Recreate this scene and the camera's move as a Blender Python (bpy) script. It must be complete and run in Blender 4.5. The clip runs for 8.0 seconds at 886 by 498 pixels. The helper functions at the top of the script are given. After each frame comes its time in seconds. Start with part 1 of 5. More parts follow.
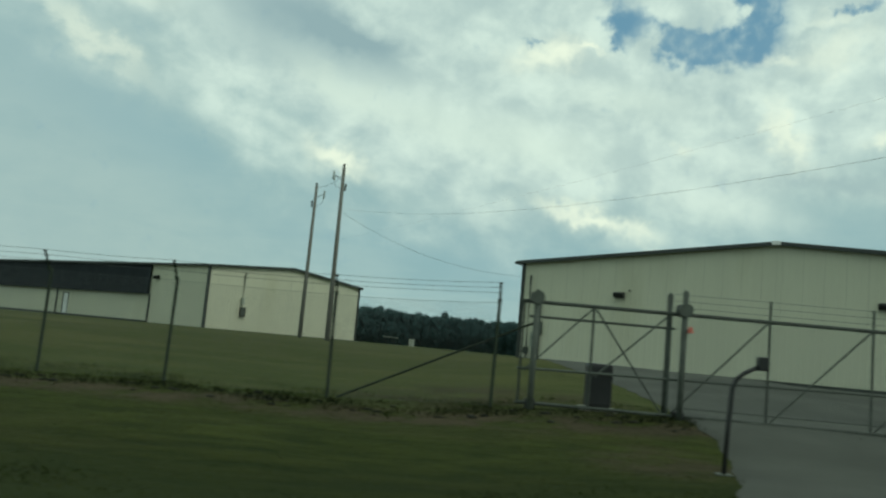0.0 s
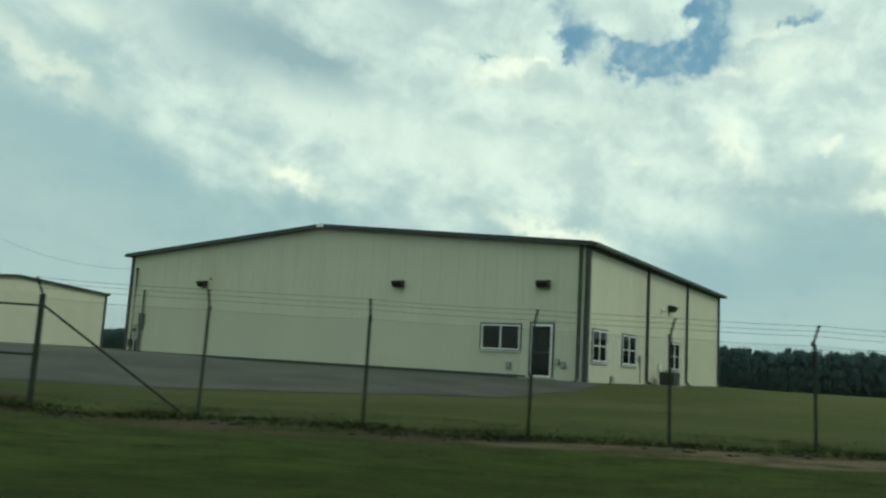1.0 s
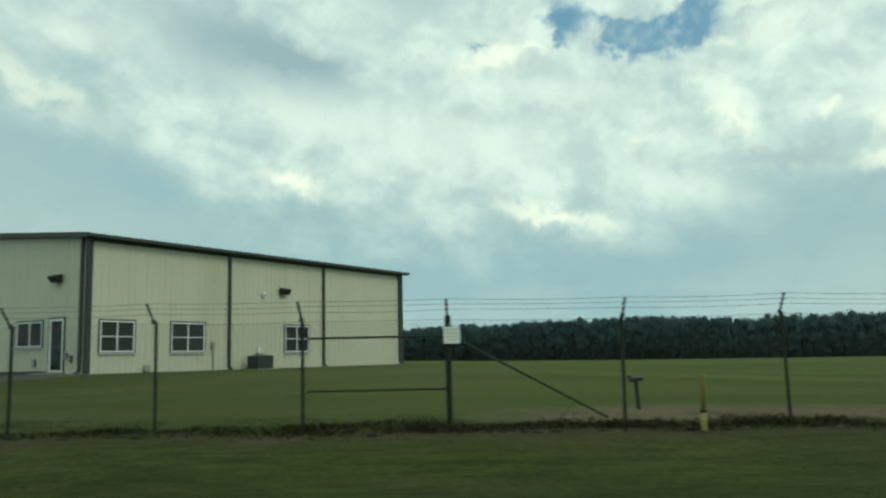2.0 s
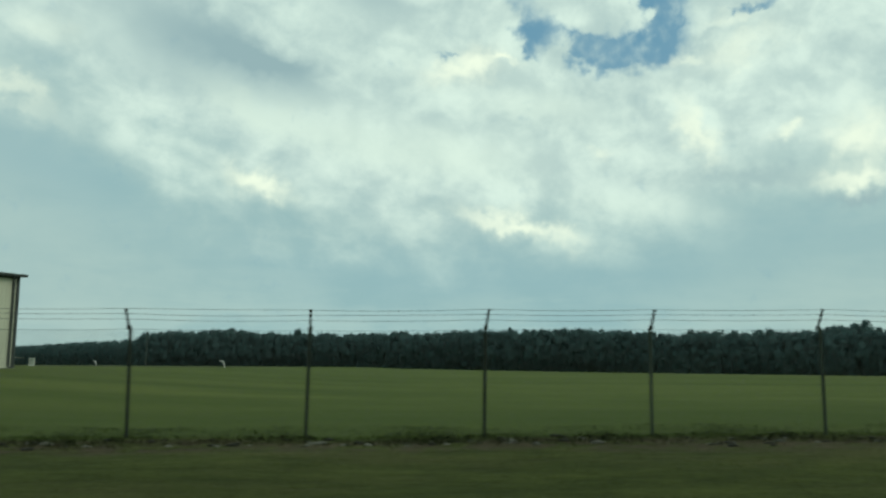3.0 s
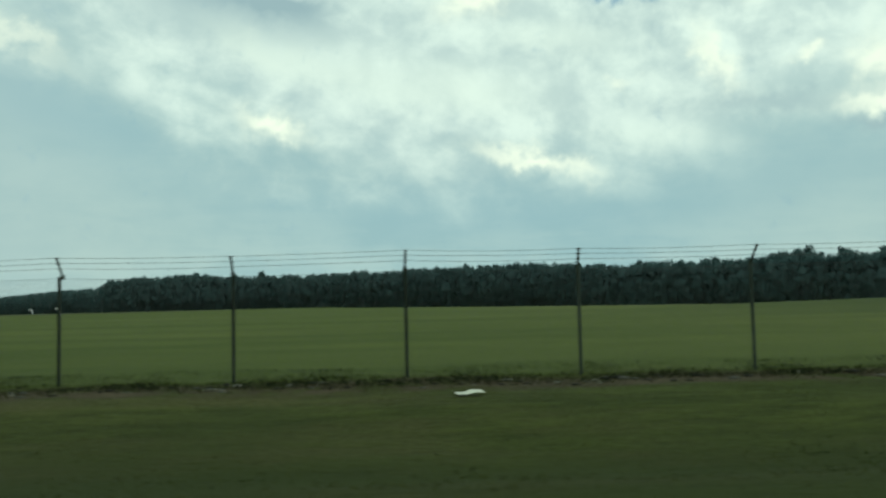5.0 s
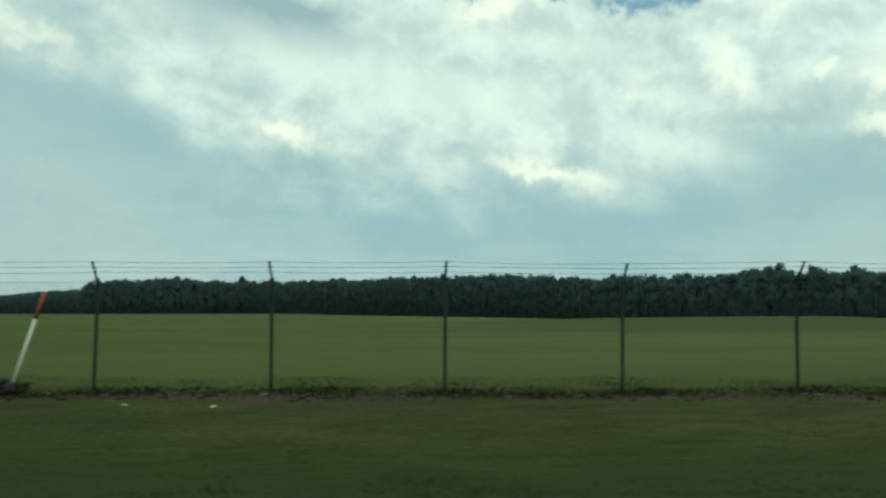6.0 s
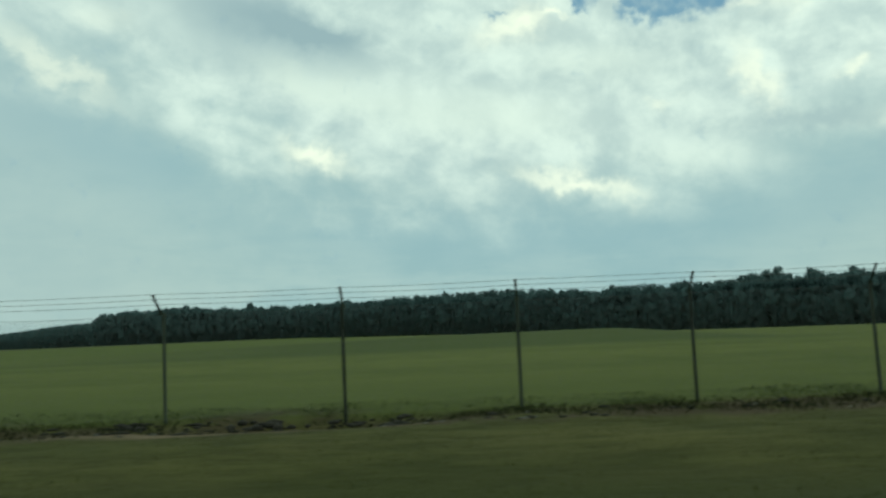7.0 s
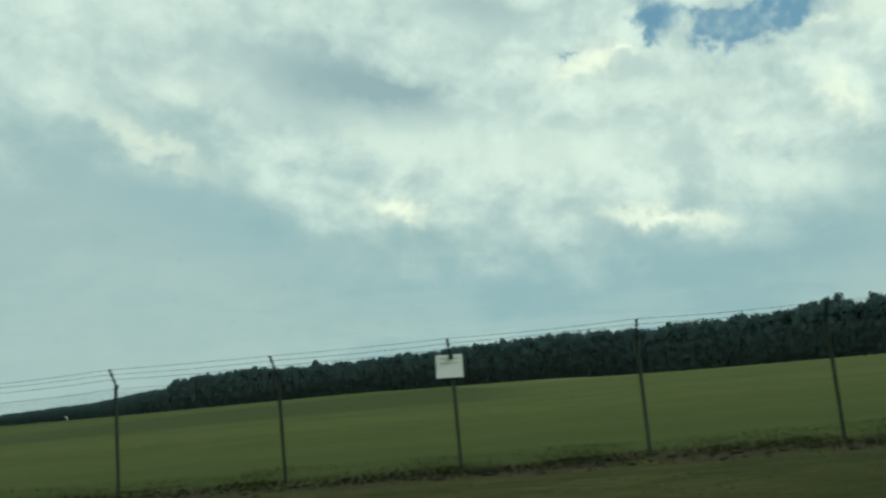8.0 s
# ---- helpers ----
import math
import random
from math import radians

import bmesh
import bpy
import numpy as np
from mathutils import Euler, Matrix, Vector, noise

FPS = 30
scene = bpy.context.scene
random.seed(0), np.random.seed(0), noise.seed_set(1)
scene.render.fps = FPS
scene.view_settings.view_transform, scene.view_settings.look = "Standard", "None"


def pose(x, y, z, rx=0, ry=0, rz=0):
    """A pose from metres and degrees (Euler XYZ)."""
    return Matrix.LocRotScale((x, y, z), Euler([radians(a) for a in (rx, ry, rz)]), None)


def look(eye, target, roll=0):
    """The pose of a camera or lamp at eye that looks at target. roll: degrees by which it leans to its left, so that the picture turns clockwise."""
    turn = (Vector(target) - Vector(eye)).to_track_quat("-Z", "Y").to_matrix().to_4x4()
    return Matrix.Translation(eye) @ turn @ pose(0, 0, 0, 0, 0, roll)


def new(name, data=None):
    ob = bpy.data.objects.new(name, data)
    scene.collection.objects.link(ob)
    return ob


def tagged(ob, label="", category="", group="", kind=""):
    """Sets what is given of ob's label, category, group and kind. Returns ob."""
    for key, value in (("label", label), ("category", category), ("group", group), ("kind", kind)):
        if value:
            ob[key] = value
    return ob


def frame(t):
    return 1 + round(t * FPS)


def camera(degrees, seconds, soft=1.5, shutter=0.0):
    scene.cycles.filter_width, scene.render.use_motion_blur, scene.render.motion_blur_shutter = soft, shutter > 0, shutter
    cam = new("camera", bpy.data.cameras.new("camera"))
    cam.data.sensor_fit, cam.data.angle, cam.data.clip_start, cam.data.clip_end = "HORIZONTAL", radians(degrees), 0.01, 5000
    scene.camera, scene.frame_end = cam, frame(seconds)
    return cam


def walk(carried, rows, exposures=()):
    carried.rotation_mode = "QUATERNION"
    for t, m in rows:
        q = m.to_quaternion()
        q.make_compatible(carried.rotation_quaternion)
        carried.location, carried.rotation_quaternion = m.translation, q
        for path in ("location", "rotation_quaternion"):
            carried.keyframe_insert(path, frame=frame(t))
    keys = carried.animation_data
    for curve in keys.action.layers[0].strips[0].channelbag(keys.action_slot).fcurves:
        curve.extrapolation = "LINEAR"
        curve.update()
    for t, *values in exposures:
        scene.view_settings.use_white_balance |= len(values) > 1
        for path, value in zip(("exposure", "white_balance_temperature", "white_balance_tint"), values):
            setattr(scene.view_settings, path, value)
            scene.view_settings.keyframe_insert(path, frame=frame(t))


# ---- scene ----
# The camera looks out of a car that drives along +x; the fence runs beside the road at y = 15.
EYE = 1.30
cam = camera(55.54, 8.0, soft=2.3, shutter=0.08)
walk(cam, [
    (0, pose(0.000, 0.0, EYE, 96.512, -5.176, 1.383)),
    (0.3, pose(5.864, 0.0, EYE, 97.250, -3.694, 1.244)),
    (0.5, pose(9.770, 0.0, EYE, 97.790, -3.016, -0.293)),
    (0.6, pose(11.722, 0.0, EYE, 97.976, -2.670, -0.964)),
    (1.0, pose(19.519, 0.0, EYE, 97.748, -3.299, -1.229)),
    (1.2, pose(23.407, 0.0, EYE, 97.637, -3.076, -0.920)),
    (2.3, pose(45.260, 0.0, EYE, 97.200, 2.000, -0.232)),
    (2.5, pose(49.295, 0.0, EYE, 97.276, 1.132, -0.156)),
    (3.0, pose(59.399, 0.0, EYE, 97.741, -0.345, -2.884)),
    (3.5, pose(69.686, 0.0, EYE, 95.695, 1.048, -4.709)),
    (4.0, pose(80.084, 0.0, EYE, 93.510, 2.245, -2.704)),
    (4.2, pose(84.253, 0.0, EYE, 93.253, 2.157, -2.102)),
    (5.3, pose(107.359, 0.0, EYE, 93.712, 0.861, -1.179)),
    (5.5, pose(111.556, 0.0, EYE, 93.891, -0.109, -1.445)),
    (6.0, pose(122.071, 0.0, EYE, 94.114, 0.048, -0.940)),
    (6.5, pose(132.668, 0.0, EYE, 94.840, 2.035, 0.591)),
    (7.0, pose(143.265, 0.0, EYE, 95.351, 2.393, 1.509)),
    (7.5, pose(153.803, 0.0, EYE, 96.511, 2.708, 3.667)),
    (8.0, pose(164.590, 0.0, EYE, 98.900, 5.450, 7.766)),
], exposures=[(0.0, -0.14), (0.5, -0.10), (1.0, -0.02), (2.5, 0.03), (3.0, -0.06), (3.5, -0.09), (4.0, 0.13), (5.5, 0.02), (6.0, 0.05), (6.5, -0.01), (7.0, 0.0), (7.5, 0.04), (8.0, -0.08)])

# ---- sky and sun ----
SUN_ELEVATION, SUN_TURN = radians(42), radians(128)   # turn: clockwise from +y


class Nodes:
    """Short hand for a node tree."""

    def __init__(self, tree):
        self.tree = tree
        tree.nodes.clear()

    def add(self, kind, **kw):
        n = self.tree.nodes.new(kind)
        for k, v in kw.items():
            if k == "operation":
                n.operation = v
            elif k == "blend_type":
                n.blend_type = v
            elif k == "data_type":
                n.data_type = v
            elif k == "sky_type":
                n.sky_type = v
        return n

    def put(self, socket, v):
        if hasattr(v, "is_output"):
            self.tree.links.new(v, socket)
        elif v is not None:
            socket.default_value = v

    def math(self, op, a, b=None, c=None, clamp=False):
        n = self.add("ShaderNodeMath", operation=op)
        n.use_clamp = clamp
        for i, v in enumerate((a, b, c)):
            self.put(n.inputs[i], v)
        return n.outputs[0]

    def mix(self, f, a, b, blend="MIX"):
        n = self.add("ShaderNodeMix", data_type="RGBA", blend_type=blend)
        self.put(n.inputs[0], f)
        self.put(n.inputs[6], a)
        self.put(n.inputs[7], b)
        return n.outputs[2]

    def noise(self, vec, scale, detail=4.0, rough=0.55, distort=0.0):
        n = self.add("ShaderNodeTexNoise")
        self.put(n.inputs["Vector"], vec)
        n.inputs["Scale"].default_value = scale
        n.inputs["Detail"].default_value = detail
        n.inputs["Roughness"].default_value = rough
        n.inputs["Distortion"].default_value = distort
        return n.outputs[0]

    def noises(self, vec, scale, detail=4.0, rough=0.55):
        """Two unlike noises, each centred on 0."""
        n = self.add("ShaderNodeTexNoise")
        self.put(n.inputs["Vector"], vec)
        n.inputs["Scale"].default_value, n.inputs["Detail"].default_value, n.inputs["Roughness"].default_value = scale, detail, rough
        c = self.add("ShaderNodeSeparateColor")
        self.put(c.inputs[0], n.outputs["Color"])
        return self.math("SUBTRACT", c.outputs[0], 0.5), self.math("SUBTRACT", c.outputs[1], 0.5)

    def smooth(self, x, lo, hi):
        n = self.add("ShaderNodeMapRange")
        n.interpolation_type = "SMOOTHSTEP"
        self.put(n.inputs[0], x)
        self.put(n.inputs[1], lo)
        self.put(n.inputs[2], hi)
        return n.outputs[0]

    def scaled(self, vec, s):
        n = self.add("ShaderNodeVectorMath", operation="MULTIPLY")
        self.put(n.inputs[0], vec)
        n.inputs[1].default_value = s
        return n.outputs[0]


def sky_world():
    world = bpy.data.worlds.new("sky")
    scene.world = world
    world.use_nodes = True
    t = Nodes(world.node_tree)
    way = t.add("ShaderNodeTexCoord").outputs["Generated"]
    sep = t.add("ShaderNodeSeparateXYZ")
    t.put(sep.inputs[0], way)
    x, y, z = sep.outputs
    deg = 57.2958
    side = t.math("ADD", t.math("MULTIPLY", t.math("ARCTAN2", x, y), deg), 0.35)                   # degrees to the right of +y
    high = t.math("MULTIPLY", t.math("ARCSINE", z), deg)                      # degrees above the horizon
    # a layer seen in perspective: fine towards the horizon
    layer = t.add("ShaderNodeVectorMath", operation="DIVIDE")
    t.put(layer.inputs[0], way)
    deep = t.math("ADD", t.math("MAXIMUM", z, 0.0), 0.10)
    both = t.add("ShaderNodeCombineXYZ")
    t.put(both.inputs[0], deep), t.put(both.inputs[1], deep)
    both.inputs[2].default_value = 1.0
    t.put(layer.inputs[1], both.outputs[0])
    flat = layer.outputs[0]
    wide = t.noise(flat, 1.0, 6, 0.55, 0.4)
    # streaks that run down to the right
    c, k = math.cos(radians(-17)), math.sin(radians(-17))
    along = t.math("ADD", t.math("MULTIPLY", side, c), t.math("MULTIPLY", high, k))
    across = t.math("SUBTRACT", t.math("MULTIPLY", high, c), t.math("MULTIPLY", side, k))
    drawn = t.add("ShaderNodeCombineXYZ")
    t.put(drawn.inputs[0], t.math("MULTIPLY", along, 0.068)), t.put(drawn.inputs[1], t.math("MULTIPLY", across, 0.120))
    fine = t.noise(drawn.outputs[0], 1.7, 7, 0.50, 0.25)
    puff = t.noise(t.scaled(way, (1.0, 1.0, 1.25)), 22.0, 5, 0.55, 0.2)
    wob = t.math("MULTIPLY", t.math("SUBTRACT", fine, 0.5), 5.0)
    wob2 = t.math("MULTIPLY", t.math("SUBTRACT", puff, 0.5), 5.0)
    u = t.math("ADD", t.math("ADD", side, wob), wob2)
    v = t.math("ADD", t.math("ADD", high, t.math("MULTIPLY", wob, 0.6)), t.math("MULTIPLY", wob2, 0.55))

    u1 = t.math("ADD", t.math("ADD", side, t.math("MULTIPLY", wob, 0.45)), t.math("MULTIPLY", wob2, 0.9))
    v1 = t.math("ADD", t.math("ADD", high, t.math("MULTIPLY", wob, 0.2)), t.math("MULTIPLY", wob2, 0.4))

    # a firmer set of coordinates for the puffs that keep their outline
    na, nb = t.noises(way, 24.0, 3, 0.5)
    nc, nd = t.noises(way, 75.0, 2, 0.5)
    u2 = t.math("ADD", side, t.math("ADD", t.math("MULTIPLY", na, 4.2), t.math("MULTIPLY", nc, 1.6)))
    v2 = t.math("ADD", high, t.math("ADD", t.math("MULTIPLY", nb, 2.6), t.math("MULTIPLY", nd, 1.2)))

    def blob(cu, cv, ru, rv, tilt, power=1.0, firm=False):
        """A soft oval on the sky: 1 in its middle, 0 outside."""
        c, s = math.cos(radians(tilt)), math.sin(radians(tilt))
        du, dv = t.math("SUBTRACT", u2 if firm else u1, cu), t.math("SUBTRACT", v2 if firm else v1, cv)
        a = t.math("DIVIDE", t.math("ADD", t.math("MULTIPLY", du, c), t.math("MULTIPLY", dv, s)), ru)
        b = t.math("DIVIDE", t.math("SUBTRACT", t.math("MULTIPLY", dv, c), t.math("MULTIPLY", du, s)), rv)
        r = t.math("ADD", t.math("MULTIPLY", a, a), t.math("MULTIPLY", b, b))
        return t.math("MULTIPLY", t.math("POWER", 2.718, t.math("MULTIPLY", r, -1.0)), power)

    def blobs(*rows):
        total = blob(*rows[0])
        for r in rows[1:]:
            total = t.math("ADD", total, blob(*r))
        return t.math("MINIMUM", total, 1.0)

    # the bright cumulus deck lies above a line that dips in the middle
    uc = t.math("SUBTRACT", t.math("MINIMUM", t.math("MAXIMUM", u, -32.0), 32.0), 5.0)
    bend = t.math("ADD", t.math("MULTIPLY", t.smooth(uc, 0.0, -14.0), 0.0038), 0.0085)
    rim = t.math("ADD", t.math("MINIMUM", t.math("MULTIPLY", t.math("MULTIPLY", uc, uc), bend), 9.0), 8.2)
    deck = t.smooth(t.math("ADD", t.math("SUBTRACT", v, rim), t.math("MULTIPLY", t.math("SUBTRACT", fine, 0.5), 7.0)), -3.2, 4.4)
    tone = t.math("ADD", t.math("MULTIPLY", fine, 0.65), t.math("ADD", t.math("MULTIPLY", wide, 0.25), t.math("MULTIPLY", puff, 0.42)))
    # the billows' sides that face the light are paler, the others greyer
    moved = t.add("ShaderNodeVectorMath", operation="ADD")
    t.put(moved.inputs[0], way)
    moved.inputs[1].default_value = (0.010, 0.0, 0.014)
    lump = t.math("SUBTRACT", t.noise(way, 13.0, 6, 0.52, 0.35), t.noise(moved.outputs[0], 13.0, 6, 0.52, 0.35))
    right = t.math("ADD", t.math("MULTIPLY", t.smooth(side, -6.0, 8.0), 0.7), 0.3)
    tone = t.math("ADD", tone, t.math("MULTIPLY", t.math("MULTIPLY", lump, 0.6), right))
    tone = t.smooth(tone, 0.485, 0.855)
    body = t.mix(tone, (0.48, 0.65, 0.615, 1), (0.745, 0.935, 0.82, 1))
    veil = t.mix(t.smooth(t.math("ADD", t.math("MULTIPLY", wide, 0.45), t.math("ADD", t.math("MULTIPLY", fine, 0.3), t.math("MULTIPLY", puff, 0.25))), 0.38, 0.62), (0.315, 0.51, 0.515, 1), (0.41, 0.595, 0.565, 1))
    veil = t.mix(blobs((2.0, 6.0, 16.0, 2.2, -3, 0.55), (24.0, 7.5, 12.0, 3.0, 5, 0.55), (-24.0, 13.0, 9.0, 2.6, -22, 0.75)), veil, (0.288, 0.492, 0.522, 1))
    low = t.math("MULTIPLY", t.smooth(high, 13.0, 1.0), t.smooth(t.math("ABSOLUTE", t.math("SUBTRACT", side, 4.0)), 8.0, 26.0))
    veil = t.mix(t.math("MULTIPLY", low, 0.5), veil, (0.45, 0.61, 0.55, 1))
    col = t.mix(deck, veil, body)
    white = blobs((-3.8, 15.2, 6.0, 1.6, -12, 0.5), (4.5, 14.0, 4.5, 1.5, -8, 0.5), (9.9, 17.2, 4.5, 1.4, -8, 0.45), (-10.5, 16.9, 3.5, 1.0, -20, 0.6), (-20.0, 26.0, 4.0, 1.5, 0, 0.2), (25.0, 11.8, 7.0, 1.2, -6, 0.32), (16.0, 10.6, 5.0, 0.9, -10, 0.25))
    col = t.mix(white, col, (0.75, 0.93, 0.79, 1))
    grey = blobs((-13.2, 20.9, 6.4, 2.6, -10, 0.95), (-7.8, 19.3, 3.4, 1.3, -12, 0.6), (-2.0, 24.5, 5.0, 1.2, -10, 0.45), (24.0, 12.0, 4.6, 0.9, -4, 0.62, True), (30.3, 10.3, 2.0, 0.35, 3, 0.8, True), (16.5, 12.3, 3.0, 0.9, -8, 0.2),
                 (27.0, 17.6, 3.0, 0.9, -10, 0.4, True), (13.5, 18.2, 1.6, 0.5, -40, 0.3, True), (17.0, 17.4, 1.2, 0.5, -50, 0.3, True), (21.5, 21.0, 1.6, 0.35, 15, 0.35, True), (0.8, 21.2, 2.2, 0.6, -10, 0.3, True))
    col = t.mix(grey, col, (0.315, 0.475, 0.49, 1))
    glow = blobs((-9.4, 11.8, 2.0, 0.75, -16, 1.0, True), (8.5, 9.3, 3.6, 0.68, -13, 0.95, True), (4.6, 20.0, 2.2, 0.9, 14, 1.0, True), (7.4, 20.4, 0.9, 0.22, -5, 0.9, True), (30.3, 13.9, 1.5, 1.6, 30, 0.9, True), (30.3, 11.4, 2.2, 0.65, 0, 0.85, True),
                 (26.0, 14.7, 0.9, 0.4, 0, 0.75, True), (-26.0, 17.0, 3.8, 0.65, -27, 0.75), (-23.0, 20.2, 1.6, 0.8, -20, 0.25), (20.4, 15.1, 1.9, 0.7, -56, 0.8, True), (18.8, 19.8, 1.6, 0.3, 3, 0.9, True), (23.4, 20.0, 2.6, 0.9, 20, 0.5, True), (22.8, 22.0, 1.6, 0.5, 10, 0.4, True), (14.2, 14.3, 1.0, 0.4, 0, 0.5, True))
    col = t.mix(glow, col, (0.92, 1.05, 0.84, 1))
    # the gap of blue between the clouds, with a puff hanging into it from above
    clear = t.math("SUBTRACT", blobs((16.2, 20.6, 3.0, 1.25, 4, 1.5, True), (18.5, 21.8, 1.35, 1.8, 8, 1.4, True), (18.9, 25.0, 1.5, 1.8, 0, 1.4, True), (13.2, 21.1, 2.8, 0.9, -14, 1.25, True), (9.8, 22.3, 2.2, 1.1, -34, 0.8, True), (8.0, 25.0, 1.8, 1.2, -30, 0.75, True),
                                     (9.4, 20.9, 0.6, 0.6, 0, 0.7, True), (24.4, 22.6, 1.3, 0.35, 8, 0.9, True), (3.2, 20.9, 1.0, 0.26, -8, 0.8, True), (14.0, 28.5, 7.0, 1.4, 5, 0.9), (-3.0, 30.0, 5.0, 1.5, 0, 0.6)),
                   blobs((14.0, 23.9, 2.3, 0.75, -4, 1.0, True), (11.0, 20.9, 0.5, 0.9, 10, 0.7, True)))
    thin = t.math("ADD", t.math("MULTIPLY", na, 0.9), t.math("MULTIPLY", nc, 0.9))
    clear = t.math("MULTIPLY", t.smooth(t.math("ADD", clear, thin), 0.12, 1.15), t.math("ADD", t.math("MULTIPLY", t.smooth(fine, 0.25, 0.6), 0.15), 0.85))
    air = t.add("ShaderNodeTexSky", sky_type="NISHITA")
    air.sun_disc, air.sun_elevation, air.sun_rotation = False, SUN_ELEVATION, SUN_TURN
    blue = t.mix(1.0, air.outputs[0], (0.085, 0.085, 0.085, 1), "MULTIPLY")
    blue = t.mix(0.8, blue, (0.16, 0.375, 0.50, 1))
    leftward = t.math("MULTIPLY", t.smooth(side, -14.0, -28.0), t.math("ADD", t.math("MULTIPLY", t.smooth(high, 19.5, 15.5), 0.25), 0.10))
    col = t.mix(leftward, col, (0.40, 0.56, 0.54, 1))
    col = t.mix(clear, col, blue)
    back = t.add("ShaderNodeBackground")
    t.put(back.inputs[0], col)
    back.inputs[1].default_value = 1.0
    out = t.add("ShaderNodeOutputWorld")
    t.put(out.inputs[0], back.outputs[0])


sky_world()
sun = new("sun", bpy.data.lights.new("sun", "SUN"))
sun.data.energy, sun.data.angle, sun.data.color = 0.7, radians(14), (0.97, 1.0, 0.90)
sun_way = Vector((math.sin(SUN_TURN) * math.cos(SUN_ELEVATION), math.cos(SUN_TURN) * math.cos(SUN_ELEVATION), math.sin(SUN_ELEVATION)))
sun.matrix_world = look(sun_way * 60, (0, 0, 0))


# ---- materials ----
def material(name, base, rough=0.7, metal=0.0, vary=0.25, scale=3.0, fine=40.0, bump=0.1, stain=None, island=0.0, each=0.0, spec=0.4, stretch=(1, 1, 1)):
    """A surface of one base colour with grain and blotches at two scales. island, each: how much pieces differ."""
    m = bpy.data.materials.new(name)
    m.use_nodes = True
    t = Nodes(m.node_tree)
    p = t.add("ShaderNodeBsdfPrincipled")
    out = t.add("ShaderNodeOutputMaterial")
    t.put(out.inputs[0], p.outputs[0])
    at = t.scaled(t.add("ShaderNodeTexCoord").outputs["Object"], stretch)
    big, small = t.noise(at, scale, 4), t.noise(at, fine, 5, 0.65)
    f = t.math("ADD", t.math("MULTIPLY", big, 0.6), t.math("MULTIPLY", small, 0.4))
    if island:
        f = t.math("ADD", f, t.math("MULTIPLY", t.math("SUBTRACT", t.add("ShaderNodeNewGeometry").outputs["Random Per Island"], 0.5), island))
    if each:
        f = t.math("ADD", f, t.math("MULTIPLY", t.math("SUBTRACT", t.add("ShaderNodeObjectInfo").outputs["Random"], 0.5), each))
    dark = tuple(c * (1 - vary) for c in base) + (1,)
    pale = tuple(min(1, c * (1 + vary)) for c in base) + (1,)
    col = t.mix(t.smooth(f, 0.25, 0.75), dark, pale)
    if stain:
        col = t.mix(t.math("MULTIPLY", t.smooth(t.noise(at, scale * 0.37, 6, 0.7), 0.52, 0.72), 0.7), col, (*stain, 1))
    t.put(p.inputs["Base Color"], col)
    p.inputs["Metallic"].default_value = metal
    p.inputs["Specular IOR Level"].default_value = spec
    t.put(p.inputs["Roughness"], t.math("ADD", t.math("MULTIPLY", t.math("SUBTRACT", small, 0.5), 0.25), rough, clamp=True))
    if bump:
        b = t.add("ShaderNodeBump")
        b.inputs["Strength"].default_value = bump
        b.inputs["Distance"].default_value = 0.02
        t.put(b.inputs["Height"], f)
        t.put(p.inputs["Normal"], b.outputs[0])
    return m


def let_through(m, share):
    """Thin leaves: part of the light goes through them."""
    t = m.node_tree
    p = next(n for n in t.nodes if n.type == "BSDF_PRINCIPLED")
    out = next(n for n in t.nodes if n.type == "OUTPUT_MATERIAL")
    thin, both = t.nodes.new("ShaderNodeBsdfTranslucent"), t.nodes.new("ShaderNodeMixShader")
    t.links.new(p.inputs["Base Color"].links[0].from_socket, thin.inputs[0])
    both.inputs[0].default_value = share
    t.links.new(p.outputs[0], both.inputs[1])
    t.links.new(thin.outputs[0], both.inputs[2])
    t.links.new(both.outputs[0], out.inputs[0])
    return m


def glass_material():
    m = bpy.data.materials.new("window_glass")
    m.use_nodes = True
    t = Nodes(m.node_tree)
    clear, gloss = t.add("ShaderNodeBsdfTransparent"), t.add("ShaderNodeBsdfGlossy")
    clear.inputs[0].default_value = (0.38, 0.42, 0.40, 1)
    gloss.inputs["Roughness"].default_value = 0.04
    fres = t.add("ShaderNodeFresnel")
    fres.inputs[0].default_value = 1.36
    mixed = t.add("ShaderNodeMixShader")
    t.put(mixed.inputs[0], fres.outputs[0])
    t.put(mixed.inputs[1], clear.outputs[0])
    t.put(mixed.inputs[2], gloss.outputs[0])
    out = t.add("ShaderNodeOutputMaterial")
    t.put(out.inputs[0], mixed.outputs[0])
    return m


# worn patches: x, y, half length, half width
BARE = [(26.0, 13.75, 6.5, 0.75), (45.0, 17.3, 5.5, 2.3), (139.2, 13.75, 3.4, 0.6)]


